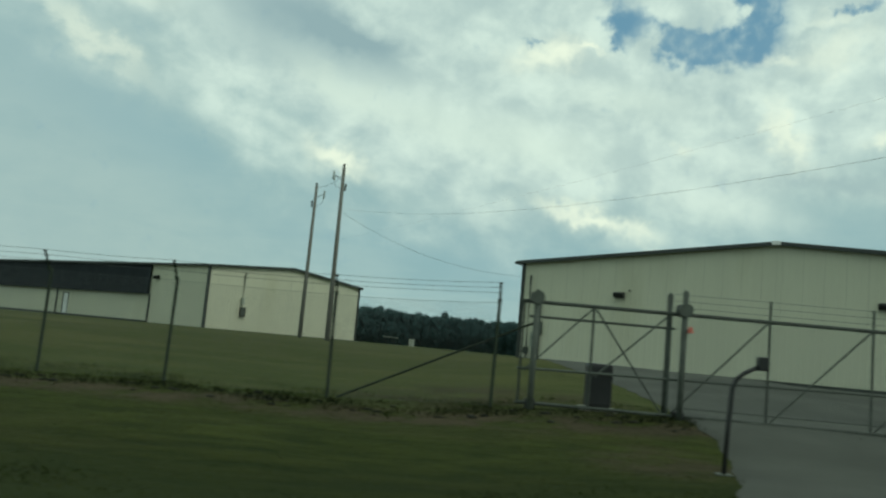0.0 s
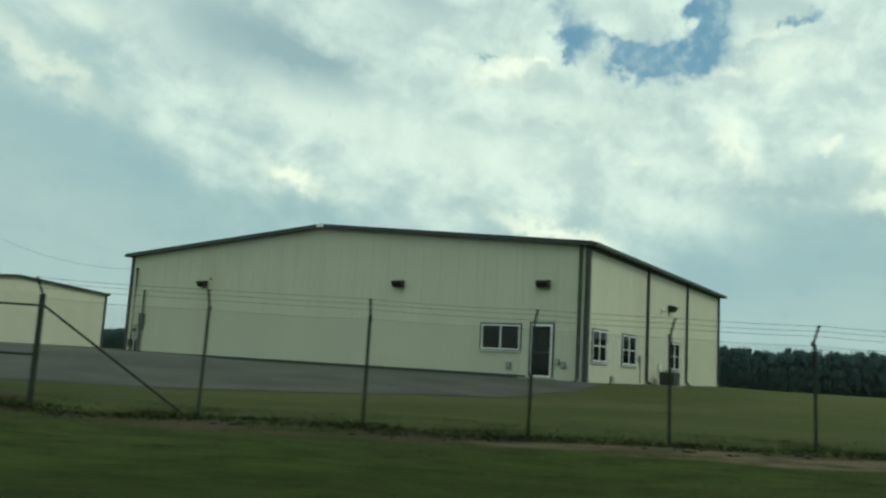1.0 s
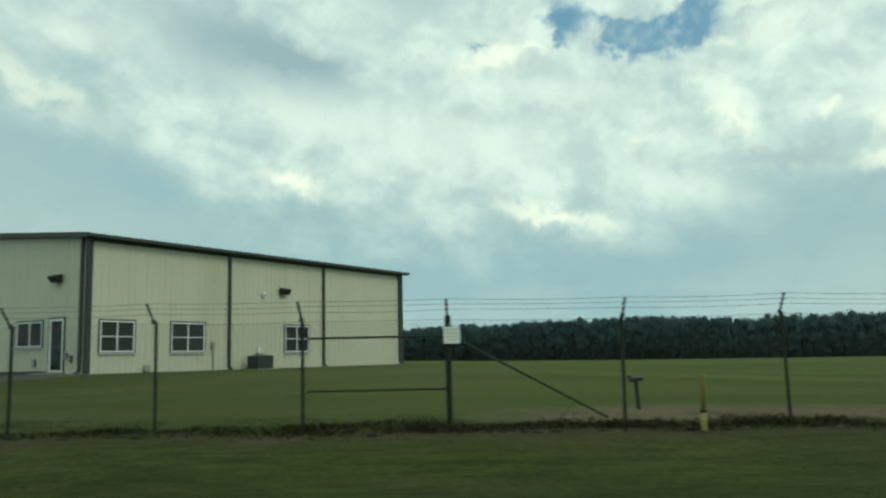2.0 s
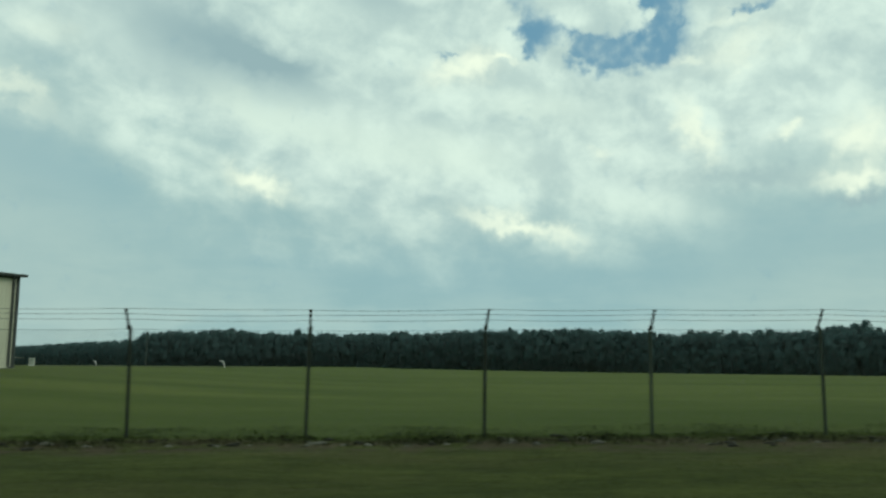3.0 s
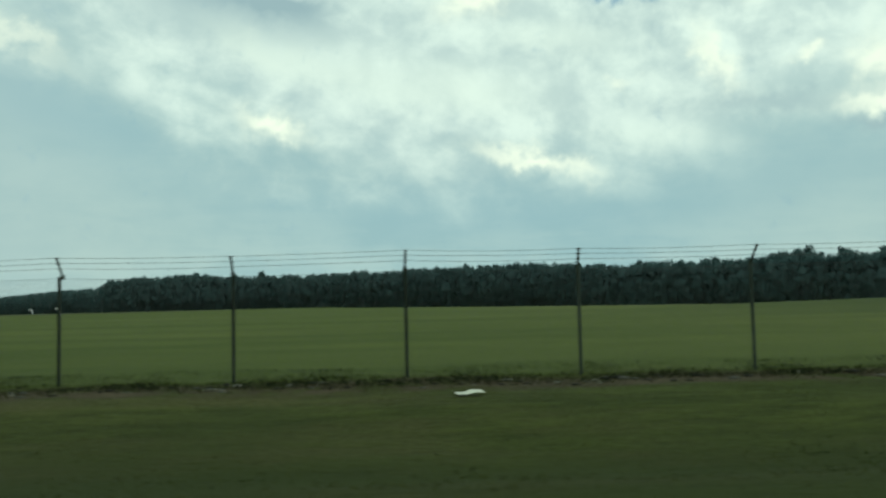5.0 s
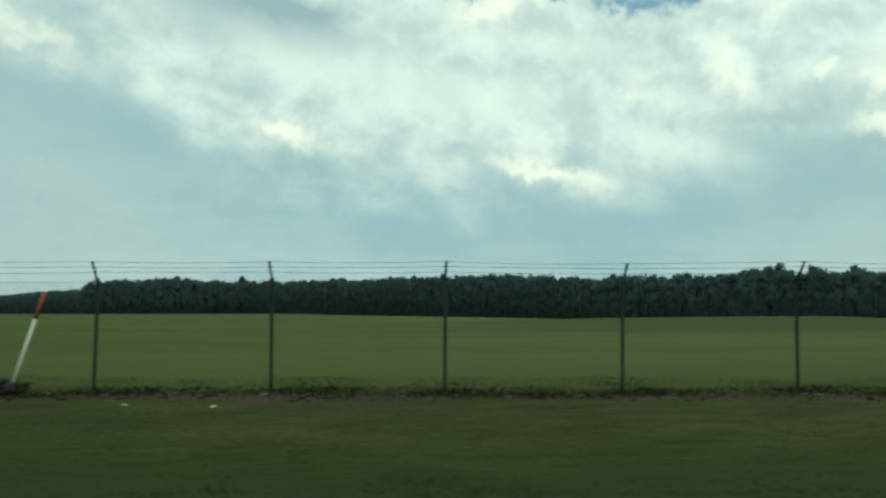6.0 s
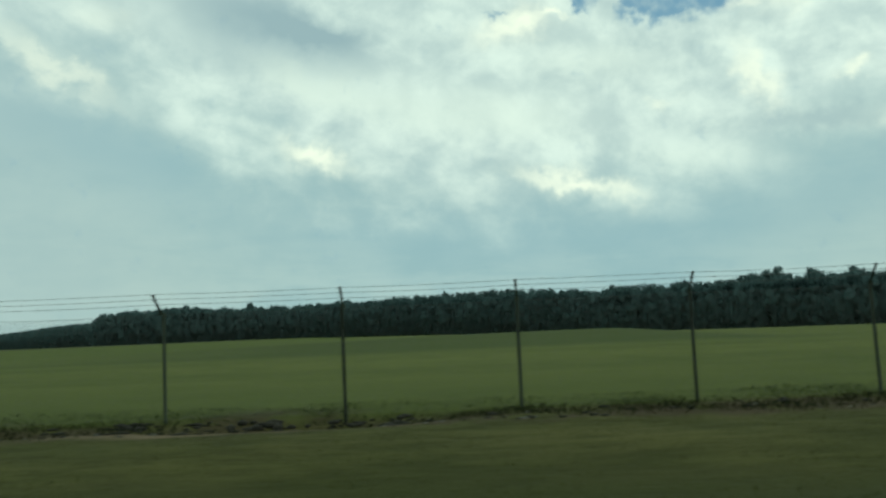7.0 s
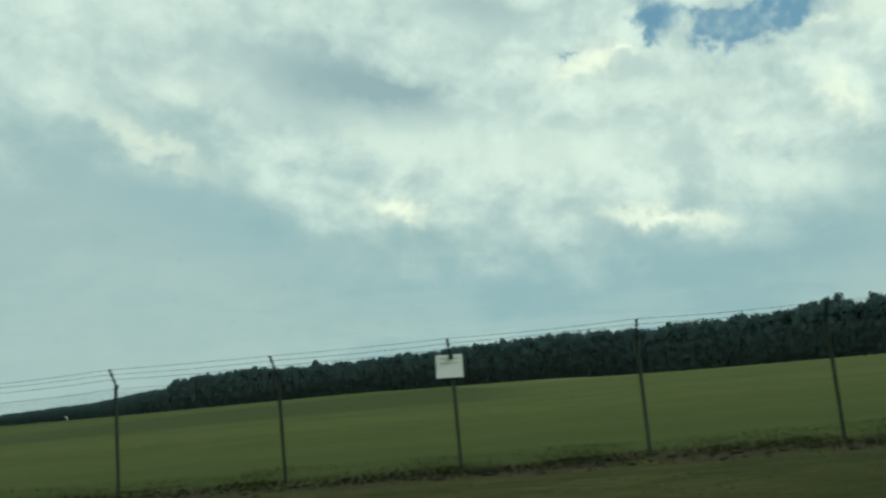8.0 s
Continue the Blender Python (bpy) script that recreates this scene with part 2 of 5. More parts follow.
def ground_material():
    """Mown verge, a bare and weedy strip under the fence, the field behind it, all by where they lie."""
    m = bpy.data.materials.new("grass_ground")
    m.use_nodes = True
    t = Nodes(m.node_tree)
    p = t.add("ShaderNodeBsdfPrincipled")
    out = t.add("ShaderNodeOutputMaterial")
    t.put(out.inputs[0], p.outputs[0])
    at = t.add("ShaderNodeTexCoord").outputs["Object"]
    sep = t.add("ShaderNodeSeparateXYZ")
    t.put(sep.inputs[0], at)
    big, mid, small = t.noise(at, 0.045, 5, 0.6), t.noise(at, 0.45, 5, 0.65), t.noise(at, 9.0, 6, 0.7)
    tuft = t.noise(t.scaled(at, (0.5, 1.6, 1)), 1.6, 6, 0.7)
    f = t.math("ADD", t.math("MULTIPLY", mid, 0.55), t.math("MULTIPLY", small, 0.45))
    field = t.mix(t.smooth(f, 0.3, 0.7), (0.056, 0.075, 0.014, 1), (0.087, 0.109, 0.021, 1))
    field = t.mix(t.math("MULTIPLY", t.smooth(big, 0.42, 0.66), 0.55), field, (0.096, 0.113, 0.026, 1))
    field = t.mix(t.math("MULTIPLY", t.smooth(t.noise(t.scaled(at, (0.13, 1.0, 1)), 0.16, 5, 0.6), 0.42, 0.62), 0.8), field, (0.046, 0.067, 0.010, 1))
    verge = t.mix(t.smooth(t.math("ADD", t.math("MULTIPLY", tuft, 0.6), t.math("MULTIPLY", small, 0.4)), 0.33, 0.66), (0.019, 0.028, 0.005, 1), (0.056, 0.069, 0.014, 1))
    straw = t.mix(t.smooth(small, 0.35, 0.65), (0.042, 0.042, 0.014, 1), (0.069, 0.064, 0.024, 1))
    verge = t.mix(t.math("MULTIPLY", t.smooth(t.noise(t.scaled(at, (0.35, 1, 1)), 0.5, 5, 0.7), 0.45, 0.68), 0.75), verge, straw)
    soil = t.mix(t.smooth(f, 0.3, 0.7), (0.023, 0.020, 0.010, 1), (0.073, 0.058, 0.033, 1))
    y = t.math("ADD", sep.outputs[1], t.math("MULTIPLY", t.math("SUBTRACT", mid, 0.5), 1.6))
    behind = t.math("MAXIMUM", t.smooth(y, 14.4, 15.6), t.smooth(y, -9.0, -13.0))
    dull = t.mix(t.smooth(f, 0.3, 0.7), (0.034, 0.041, 0.013, 1), (0.064, 0.066, 0.026, 1))
    field = t.mix(t.math("MULTIPLY", t.math("MAXIMUM", t.smooth(sep.outputs[0], 15.0, 3.0), t.math("MULTIPLY", t.smooth(sep.outputs[0], 44.0, 20.0), t.smooth(y, 52.0, 34.0))), t.math("ADD", t.math("MULTIPLY", t.smooth(mid, 0.35, 0.65), 0.25), 0.65)), field, dull)
    swath = t.smooth(t.noise(t.scaled(at, (0.25, 1.0, 1)), 0.55, 5, 0.65), 0.44, 0.62)
    field = t.mix(t.math("MULTIPLY", t.math("MULTIPLY", swath, t.smooth(sep.outputs[0], 56.0, 30.0)), t.math("MULTIPLY", t.smooth(y, 60.0, 36.0), 0.6)), field, (0.092, 0.089, 0.034, 1))
    # left verge darkened, most by the road: car-window dimming put into the grass colour
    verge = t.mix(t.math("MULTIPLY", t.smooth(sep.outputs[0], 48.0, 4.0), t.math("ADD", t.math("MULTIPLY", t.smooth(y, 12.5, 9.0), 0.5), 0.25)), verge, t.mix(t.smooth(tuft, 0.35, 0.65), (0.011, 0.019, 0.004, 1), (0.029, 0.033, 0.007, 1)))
    # drier turf further along, palest towards the woods
    field = t.mix(t.math("MULTIPLY", t.smooth(sep.outputs[0], 90.0, 135.0), t.math("ADD", t.math("MULTIPLY", t.smooth(mid, 0.35, 0.65), 0.25), 0.25)), field, (0.104, 0.112, 0.032, 1))
    field = t.mix(t.math("MULTIPLY", t.math("MULTIPLY", t.smooth(sep.outputs[0], 140.0, 172.0), t.smooth(y, 90.0, 240.0)), 0.7), field, (0.150, 0.146, 0.064, 1))
    rank = t.math("MULTIPLY", t.math("MULTIPLY", t.smooth(y, 40.0, 46.0), t.smooth(y, 84.0, 74.0)), t.math("MULTIPLY", t.smooth(sep.outputs[0], 108.0, 136.0), t.smooth(sep.outputs[0], 165.0, 158.0)))
    field = t.mix(t.math("MULTIPLY", rank, 0.75), field, (0.040, 0.058, 0.015, 1))
    field = t.mix(t.math("MULTIPLY", t.smooth(y, 30.0, 15.5), t.math("ADD", t.math("MULTIPLY", t.smooth(mid, 0.35, 0.65), 0.4), 0.22)), field, (0.040, 0.060, 0.011, 1))
    lush = t.math("MULTIPLY", t.smooth(sep.outputs[0], 8.0, 11.0), t.smooth(sep.outputs[0], 34.0, 20.0))
    verge = t.mix(t.math("MULTIPLY", lush, 0.6), verge, t.mix(t.smooth(tuft, 0.35, 0.65), (0.017, 0.031, 0.005, 1), (0.035, 0.056, 0.009, 1)))
    dry = t.math("MAXIMUM", t.math("MULTIPLY", t.smooth(sep.outputs[0], 118.0, 145.0), 0.75), t.math("MULTIPLY", t.math("MULTIPLY", t.smooth(sep.outputs[0], 46.0, 58.0), t.smooth(sep.outputs[0], 104.0, 92.0)), 0.15))
    verge = t.mix(dry, verge, t.mix(t.smooth(tuft, 0.3, 0.7), (0.042, 0.044, 0.013, 1), (0.081, 0.077, 0.026, 1)))
    patch = t.smooth(t.noise(t.scaled(at, (0.6, 1.0, 1)), 0.30, 4, 0.6), 0.40, 0.62)
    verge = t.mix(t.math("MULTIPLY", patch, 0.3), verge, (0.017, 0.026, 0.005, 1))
    # darker by the road: lush swale grass, plus window dimming put into the colour
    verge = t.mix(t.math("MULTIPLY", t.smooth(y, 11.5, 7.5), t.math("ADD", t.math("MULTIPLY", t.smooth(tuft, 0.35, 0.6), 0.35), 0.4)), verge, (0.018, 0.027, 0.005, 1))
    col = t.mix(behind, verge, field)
    bare = t.math("MULTIPLY", t.smooth(y, 12.9, 13.7), t.smooth(y, 15.3, 14.3))
    bare = t.math("MULTIPLY", bare, t.smooth(t.noise(at, 0.9, 5, 0.7), 0.38, 0.55))
    # worn brown soil outside the fence, and inside it round the terminal post
    clay = t.mix(t.smooth(f, 0.3, 0.7), (0.070, 0.055, 0.032, 1), (0.170, 0.128, 0.080, 1))
    worn = 0.0
    for cx, cy, rx, ry in BARE:
        dx = t.math("DIVIDE", t.math("SUBTRACT", sep.outputs[0], cx), rx)
        dy = t.math("DIVIDE", t.math("SUBTRACT", y, cy), ry)
        r = t.math("ADD", t.math("MULTIPLY", dx, dx), t.math("MULTIPLY", dy, dy))
        worn = t.math("MAXIMUM", worn, t.smooth(r, 1.25, 0.45))
    worn = t.math("MULTIPLY", worn, t.math("MAXIMUM", t.math("MULTIPLY", t.smooth(t.noise(t.scaled(at, (0.6, 1.3, 1)), 0.9, 6, 0.7), 0.42, 0.60), 0.95), t.math("MULTIPLY", t.smooth(sep.outputs[0], 36.0, 40.0), t.smooth(t.noise(at, 1.1, 5, 0.7), 0.26, 0.52))))
    for cx, cy, rad in ((0.5, 17.6, 4.2), (10.8, 16.2, 2.0), (2.9, 11.5, 1.6), (9.9, 10.5, 1.2), (9.2, 12.8, 1.0), (139.6, 14.6, 2.6), (134.4, 14.3, 2.0)):
        near = t.add("ShaderNodeVectorMath", operation="DISTANCE")
        t.put(near.inputs[0], at)
        near.inputs[1].default_value = (cx, cy, 0.1)
        spot = t.math("MULTIPLY", t.smooth(near.outputs["Value"], rad, rad * 0.35), t.smooth(t.noise(at, 0.8, 5, 0.7), 0.36, 0.58))
        bare = t.math("MAXIMUM", bare, t.math("MULTIPLY", spot, 0.85))
    col = t.mix(bare, col, soil)
    col = t.mix(t.math("MULTIPLY", worn, 0.85), col, clay)
    # gravelly shoulder beside the asphalt
    edge = t.math("MULTIPLY", t.math("MULTIPLY", t.smooth(y, 5.3, 4.8), t.smooth(y, -5.4, -4.4)), t.smooth(t.noise(at, 2.5, 5, 0.7), 0.40, 0.60))
    col = t.mix(edge, col, (0.12, 0.115, 0.09, 1))
    t.put(p.inputs["Base Color"], col)
    p.inputs["Roughness"].default_value = 0.95
    p.inputs["Specular IOR Level"].default_value = 0.08
    b = t.add("ShaderNodeBump")
    b.inputs["Strength"].default_value = 0.4
    b.inputs["Distance"].default_value = 0.06
    t.put(b.inputs["Height"], t.math("ADD", small, t.math("MULTIPLY", tuft, 1.5)))
    t.put(p.inputs["Normal"], b.outputs[0])
    return m


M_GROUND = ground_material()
M_GLASS = glass_material()
M_CREAM = material("cream_sheet_metal", (0.55, 0.545, 0.41), 0.55, vary=0.05, scale=0.7, fine=14, bump=0.03, each=0.05, stain=(0.48, 0.47, 0.33), stretch=(1, 1, 0.25))
M_LINING = material("wall_lining", (0.07, 0.07, 0.065), 0.9, vary=0.1)
M_TRIM = material("dark_green_trim", (0.035, 0.042, 0.036), 0.45, vary=0.25, scale=2, bump=0.03)
M_DARKROOF = material("dark_roof_sheet", (0.012, 0.017, 0.020), 0.7, vary=0.3, scale=0.8, fine=12, bump=0.04, each=0.15, spec=0.2)
M_GREYROOF = material("galvanised_roof", (0.42, 0.43, 0.42), 0.5, metal=0.2, vary=0.12, scale=1.5, bump=0.03)
M_WHITE = material("white_paint", (0.74, 0.75, 0.71), 0.5, vary=0.06, scale=4, bump=0.03)
M_PVC = material("dull_white_plastic", (0.29, 0.32, 0.26), 0.5, vary=0.12, scale=5, bump=0.03, stain=(0.36, 0.36, 0.26))
M_BRONZE = material("dark_bronze", (0.020, 0.022, 0.020), 0.45, vary=0.2, bump=0.02)
M_STEEL = material("weathered_steel", (0.070, 0.080, 0.066), 0.65, metal=0.0, vary=0.35, scale=6, bump=0.05, each=0.3, spec=0.2)
M_POST = material("dull_fence_steel", (0.028, 0.038, 0.026), 0.8, metal=0.0, vary=0.35, scale=7, bump=0.05, each=0.5, spec=0.1)
M_WIRE = material("dull_wire", (0.085, 0.092, 0.085), 0.6, metal=0.4, vary=0.3, scale=9, bump=0)
M_CHALK = material("dull_cream_paint", (0.52, 0.53, 0.43), 0.6, vary=0.12, scale=5, bump=0.03, stain=(0.38, 0.38, 0.28))
M_BLACK = material("black_plastic", (0.014, 0.015, 0.014), 0.5, vary=0.3, bump=0.02)
M_ORANGE = material("faded_orange_red", (0.44, 0.115, 0.080), 0.6, vary=0.15, scale=8, bump=0.02)
M_YELLOW = material("faded_yellow", (0.23, 0.20, 0.045), 0.6, vary=0.2, scale=8, bump=0.02)
M_WOOD = material("grey_pole_wood", (0.17, 0.17, 0.145), 0.85, vary=0.35, scale=3, fine=30, bump=0.3, stretch=(6, 6, 0.4))
M_ASPHALT = material("old_asphalt", (0.054, 0.057, 0.046), 0.85, vary=0.42, scale=0.45, fine=30, bump=0.25, stain=(0.036, 0.040, 0.031), spec=0.25)
M_OLDPIPE = material("stained_concrete", (0.045, 0.046, 0.035), 0.95, vary=0.35, scale=5, bump=0.2)
M_CONCRETE = material("concrete", (0.24, 0.24, 0.20), 0.9, vary=0.2, scale=2, bump=0.2)
M_ROCK = material("pale_rubble", (0.085, 0.085, 0.065), 0.9, vary=0.4, scale=5, bump=0.3, island=0.8)
# bluish and paler than needles: distance haze put into the leaf colour
M_LEAF = let_through(material("hazed_pine_foliage", (0.086, 0.146, 0.142), 0.95, vary=0.16, scale=0.05, fine=0.5, bump=0, island=0.06, spec=0.0), 0.45)
M_BARK = material("pine_bark", (0.030, 0.028, 0.024), 0.95, vary=0.3, bump=0.2)
M_BLADE = let_through(material("verge_grass", (0.044, 0.053, 0.013), 0.8, vary=0.35, scale=0.35, fine=3.0, bump=0, island=0.45, stain=(0.065, 0.060, 0.024), spec=0.1), 0.35)
M_WEED = let_through(material("coarse_weeds", (0.016, 0.022, 0.007), 0.85, vary=0.4, scale=0.8, fine=5, bump=0, island=0.5, stain=(0.038, 0.035, 0.014), spec=0.15), 0.35)
M_FIELDBLADE = let_through(material("field_grass", (0.086, 0.112, 0.026), 0.85, vary=0.2, scale=0.3, fine=3, bump=0, island=0.3, spec=0.15), 0.35)
M_BOLLARD = material("grimy_white_pipe", (0.215, 0.245, 0.19), 0.6, vary=0.2, scale=4, bump=0.03, stain=(0.15, 0.17, 0.11), stretch=(1, 1, 0.4))
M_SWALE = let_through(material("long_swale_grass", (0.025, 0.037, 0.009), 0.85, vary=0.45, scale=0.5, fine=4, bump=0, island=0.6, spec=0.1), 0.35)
M_ROUGH = let_through(material("rough_grass", (0.038, 0.055, 0.014), 0.9, vary=0.15, scale=0.5, fine=4, bump=0, island=0.1, spec=0.1), 0.35)
M_YARDGRASS = let_through(material("dull_yard_grass", (0.046, 0.049, 0.020), 0.9, vary=0.35, scale=0.4, fine=4, bump=0, island=0.35, stain=(0.070, 0.066, 0.030), spec=0.1), 0.35)
M_DEADWEED = let_through(material("dead_weeds", (0.055, 0.044, 0.024), 0.9, vary=0.45, scale=2.0, fine=6, bump=0, island=0.5, stain=(0.020, 0.018, 0.010), spec=0.1), 0.3)
M_SOIL = material("dark_clods", (0.014, 0.014, 0.008), 0.95, vary=0.4, scale=4, bump=0.3)


# ---- helpers for meshes ----
def mesh_of(name, bm, mat):
    me = bpy.data.meshes.new(name)
    bm.to_mesh(me)
    bm.free()
    if mat:
        me.materials.append(mat)
    return me


def part(name, bm, mat, parent, label="", smooth=False):
    """One mesh object under a thing or under a part of it."""
    ob = new(name, mesh_of(name, bm, mat))
    ob.parent = parent
    if smooth:
        for poly in ob.data.polygons:
            poly.use_smooth = True
    return tagged(ob, label) if label else ob


def piece(name, me, parent, m=None):
    """A further object on a shared mesh."""
    ob = new(name, me)
    ob.parent = parent
    if m is not None:
        ob.matrix_basis = m
    return ob


def thing(name, m, label, category, group="", kind=""):
    ob = new(name)
    ob.matrix_world = m
    return tagged(ob, label, category, group, kind)


def box(bm, x0, x1, y0, y1, z0, z1, bevel=0.0):
    r = bmesh.ops.create_cube(bm, size=1.0, matrix=Matrix.Translation(((x0 + x1) / 2, (y0 + y1) / 2, (z0 + z1) / 2)) @ Matrix.Diagonal((x1 - x0, y1 - y0, z1 - z0, 1)))
    if bevel:
        edges = list({e for v in r["verts"] for e in v.link_edges})
        bmesh.ops.bevel(bm, geom=edges, offset=bevel, segments=2, affect="EDGES", profile=0.6)
    return bm


def boxes(*args, bevel=0.0):
    bm = bmesh.new()
    for a in args:
        box(bm, *a, bevel=bevel)
    return bm


def tube(bm, points, r, n=8, r_end=None, caps=True):
    """A round bar through points."""
    pts = [Vector(p) for p in points]
    rings = []
    for i, p in enumerate(pts):
        a = pts[max(0, i - 1)]
        b = pts[min(len(pts) - 1, i + 1)]
        q = (b - a).to_track_quat("Z", "Y")
        rr = r if r_end is None else r + (r_end - r) * i / (len(pts) - 1)
        rings.append([bm.verts.new(p + q @ Vector((rr * math.cos(2 * math.pi * k / n), rr * math.sin(2 * math.pi * k / n), 0))) for k in range(n)])
    for a, b in zip(rings, rings[1:]):
        for k in range(n):
            bm.faces.new((a[k], a[(k + 1) % n], b[(k + 1) % n], b[k]))
    if caps:
        bm.faces.new(rings[0][::-1])
        bm.faces.new(rings[-1])
    return bm


def tubes(*bars, n=8):
    bm = bmesh.new()
    for pts, r in bars:
        tube(bm, pts, r, n)
    return bm


def raw_mesh(name, verts, faces, mat, normals=None):
    """A mesh of many triangles from arrays."""
    me = bpy.data.meshes.new(name)
    verts, faces = np.asarray(verts, np.float32), np.asarray(faces, np.int32)
    me.vertices.add(len(verts))
    me.vertices.foreach_set("co", verts.ravel())
    k = faces.shape[1]
    me.loops.add(faces.size)
    me.loops.foreach_set("vertex_index", faces.ravel())
    me.polygons.add(len(faces))
    me.polygons.foreach_set("loop_start", np.arange(0, faces.size, k, dtype=np.int32))
    me.materials.append(mat)
    me.update(calc_edges=True)
    if normals is not None:
        # soft shading, as of a mass of needles or blades
        free = me.attributes.new("custom_normal", "FLOAT_VECTOR", "POINT")
        free.data.foreach_set("vector", np.asarray(normals, np.float32).ravel())
    return me


# ---- ground ----
def step(v, a, b):
    f = np.clip((v - a) / (b - a), 0, 1)
    return f * f * (3 - 2 * f)


def fence_y(x):
    return 15.067 - 0.2715 * (x - 80) / 80


def hollow(x, y):
    """Two hollows washed out before the fence."""
    return 0.32 * np.exp(-((x - 140.0) / 1.9) ** 2 - ((y - 14.3) / 0.55) ** 2) + 0.18 * np.exp(-((x - 134.5) / 2.2) ** 2 - ((y - 14.2) / 0.5) ** 2)


def ground_z(x, y):
    """Height of the ground: road, swale, fence line, the raised pad of the buildings, the field that falls away."""
    x, y = np.asarray(x, float), np.asarray(y, float)
    z = -0.30 * step(y, 4.9, 8.8) + 0.30 * step(y, 9.2, 13.4) + 0.06 * step(y, 12.5, 15.5)
    drive = step(x, -1.5, 3.0) * step(x, 14.0, 9.5)
    z = z + drive * (0.26 * step(y, 5.2, 9.0) * step(y, 12.9, 9.5) + 0.22 * step(y, 10.5, 15.5) * step(y, 40, 28))
    left = step(x, 62, 36)
    z = z + left * (0.80 * step(y, 16, 33)) + 0.10 * step(x, 12, 0) * step(y, 12, 16)
    z = z - 0.30 * left * step(y, 60, 200)
    far = np.clip(y - 70, 0, 900)
    z = z - far * (0.0042 + 0.0088 * step(x, 0, 340))
    z = z - 0.008 * np.clip(y - 70, 0, 330) * step(x, 150, 240)
    z = z + 0.68 * np.exp(-((y - 66) / 17) ** 2) * step(x, 163, 154) * step(x, 98, 152)
    foot = np.interp(x, [0, 12, 24, 42, 54, 66, 75, 84, 100, 126, 138, 150, 168, 200], [0.0, 0.07, 0.05, 0.0, -0.10, 0.0, 0.04, -0.09, -0.12, -0.17, -0.21, -0.21, -0.29, -0.33])
    z = z + foot * step(y, 9, 13.5) * step(y, 45, 17)
    z = z - hollow(x, y)
    z = z - 0.12 * step(x, 92, 106) * step(y, 6.0, 8.4) * step(y, 12.0, 8.8)
    z = z - 0.22 * np.exp(-((x - 1.9) / 0.35) ** 2 - ((y - 8.0) / 0.35) ** 2)
    z = z + 0.025 * np.sin(x * 0.9 + 1.3 * np.sin(y * 0.7)) * np.sin(y * 1.1 + x * 0.23) * step(y, 6.5, 9) * step(y, 40, 20)
    return z


def gz(x, y):
    return float(ground_z(x, y))


def spread(lo, hi, fine, far_lo, far_hi):
    """Grid lines: even between lo and hi, ever wider outside."""
    mid = list(np.arange(lo, hi + 1e-6, fine))
    out, s, v = [], fine, hi
    while v < far_hi:
        s *= 1.22
        v = min(v + s, far_hi)
        out.append(v)
    inn, s, v = [], fine, lo
    while v > far_lo:
        s *= 1.22
        v = max(v - s, far_lo)
        inn.append(v)
    return np.array(inn[::-1] + mid + out)


def build_ground():
    xs = spread(-20, 180, 0.8, -3500, 3800)
    ys = np.concatenate([spread(5, 18, 0.4, -1500, 18)[:-1], spread(18, 60, 1.2, 18, 4200)])
    gx, gy = np.meshgrid(xs, ys)
    gzs = ground_z(gx, gy) - 0.10 * step(gy, 4.9, 4.6)
    verts = np.stack([gx, gy, gzs], -1).reshape(-1, 3)
    n, k = len(xs), len(ys)
    i = (np.arange(k - 1)[:, None] * n + np.arange(n - 1)[None]).ravel()
    faces = np.stack([i, i + 1, i + n + 1, i + n], 1)
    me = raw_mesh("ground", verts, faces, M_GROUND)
    for p in me.polygons:
        p.use_smooth = True
    tagged(new("ground", me), "mown green and straw grass verge and wide field", "ground", kind="structure")


def strip(name, rows, mat, lift, cols, label, category):
    """A sheet between a left and a right edge, row by row, laid on the ground."""
    verts, faces = [], []
    for y, a, b in rows:
        for c in range(cols + 1):
            x = a + (b - a) * c / cols
            verts.append((x, y, gz(x, y) + lift * (0.2 if c in (0, cols) else 1.0)))
    for r in range(len(rows) - 1):
        for c in range(cols):
            i = r * (cols + 1) + c
            faces.append((i, i + 1, i + cols + 2, i + cols + 1))
    ob = new(name, raw_mesh(name, verts, faces, mat))
    return tagged(ob, label, category, kind="structure")


def lerp(v, table):
    return float(np.interp(v, [a for a, _ in table], [b for _, b in table]))


# edges of the driveway and yard: (y, x)
DRIVE_LEFT = [(4.75, -0.4), (6.0, 1.6), (7.2, 2.3), (8.6, 2.75), (10, 3.4), (12.5, 3.9), (15.5, 4.15), (18, 4.3), (22, 4.3), (27, 3.4), (33, 2.5), (40, 2.3), (46.6, 2.9)]
DRIVE_RIGHT = [(4.75, 12.6), (7.5, 10.0), (9.5, 9.35), (11.5, 9.15), (13.0, 8.95), (15.5, 8.8), (18, 9.4), (20.8, 12.8), (22.4, 17.2), (23.6, 21.6), (27, 24.3), (31.6, 26.4), (32.4, 25.7), (46.6, 3.3)]


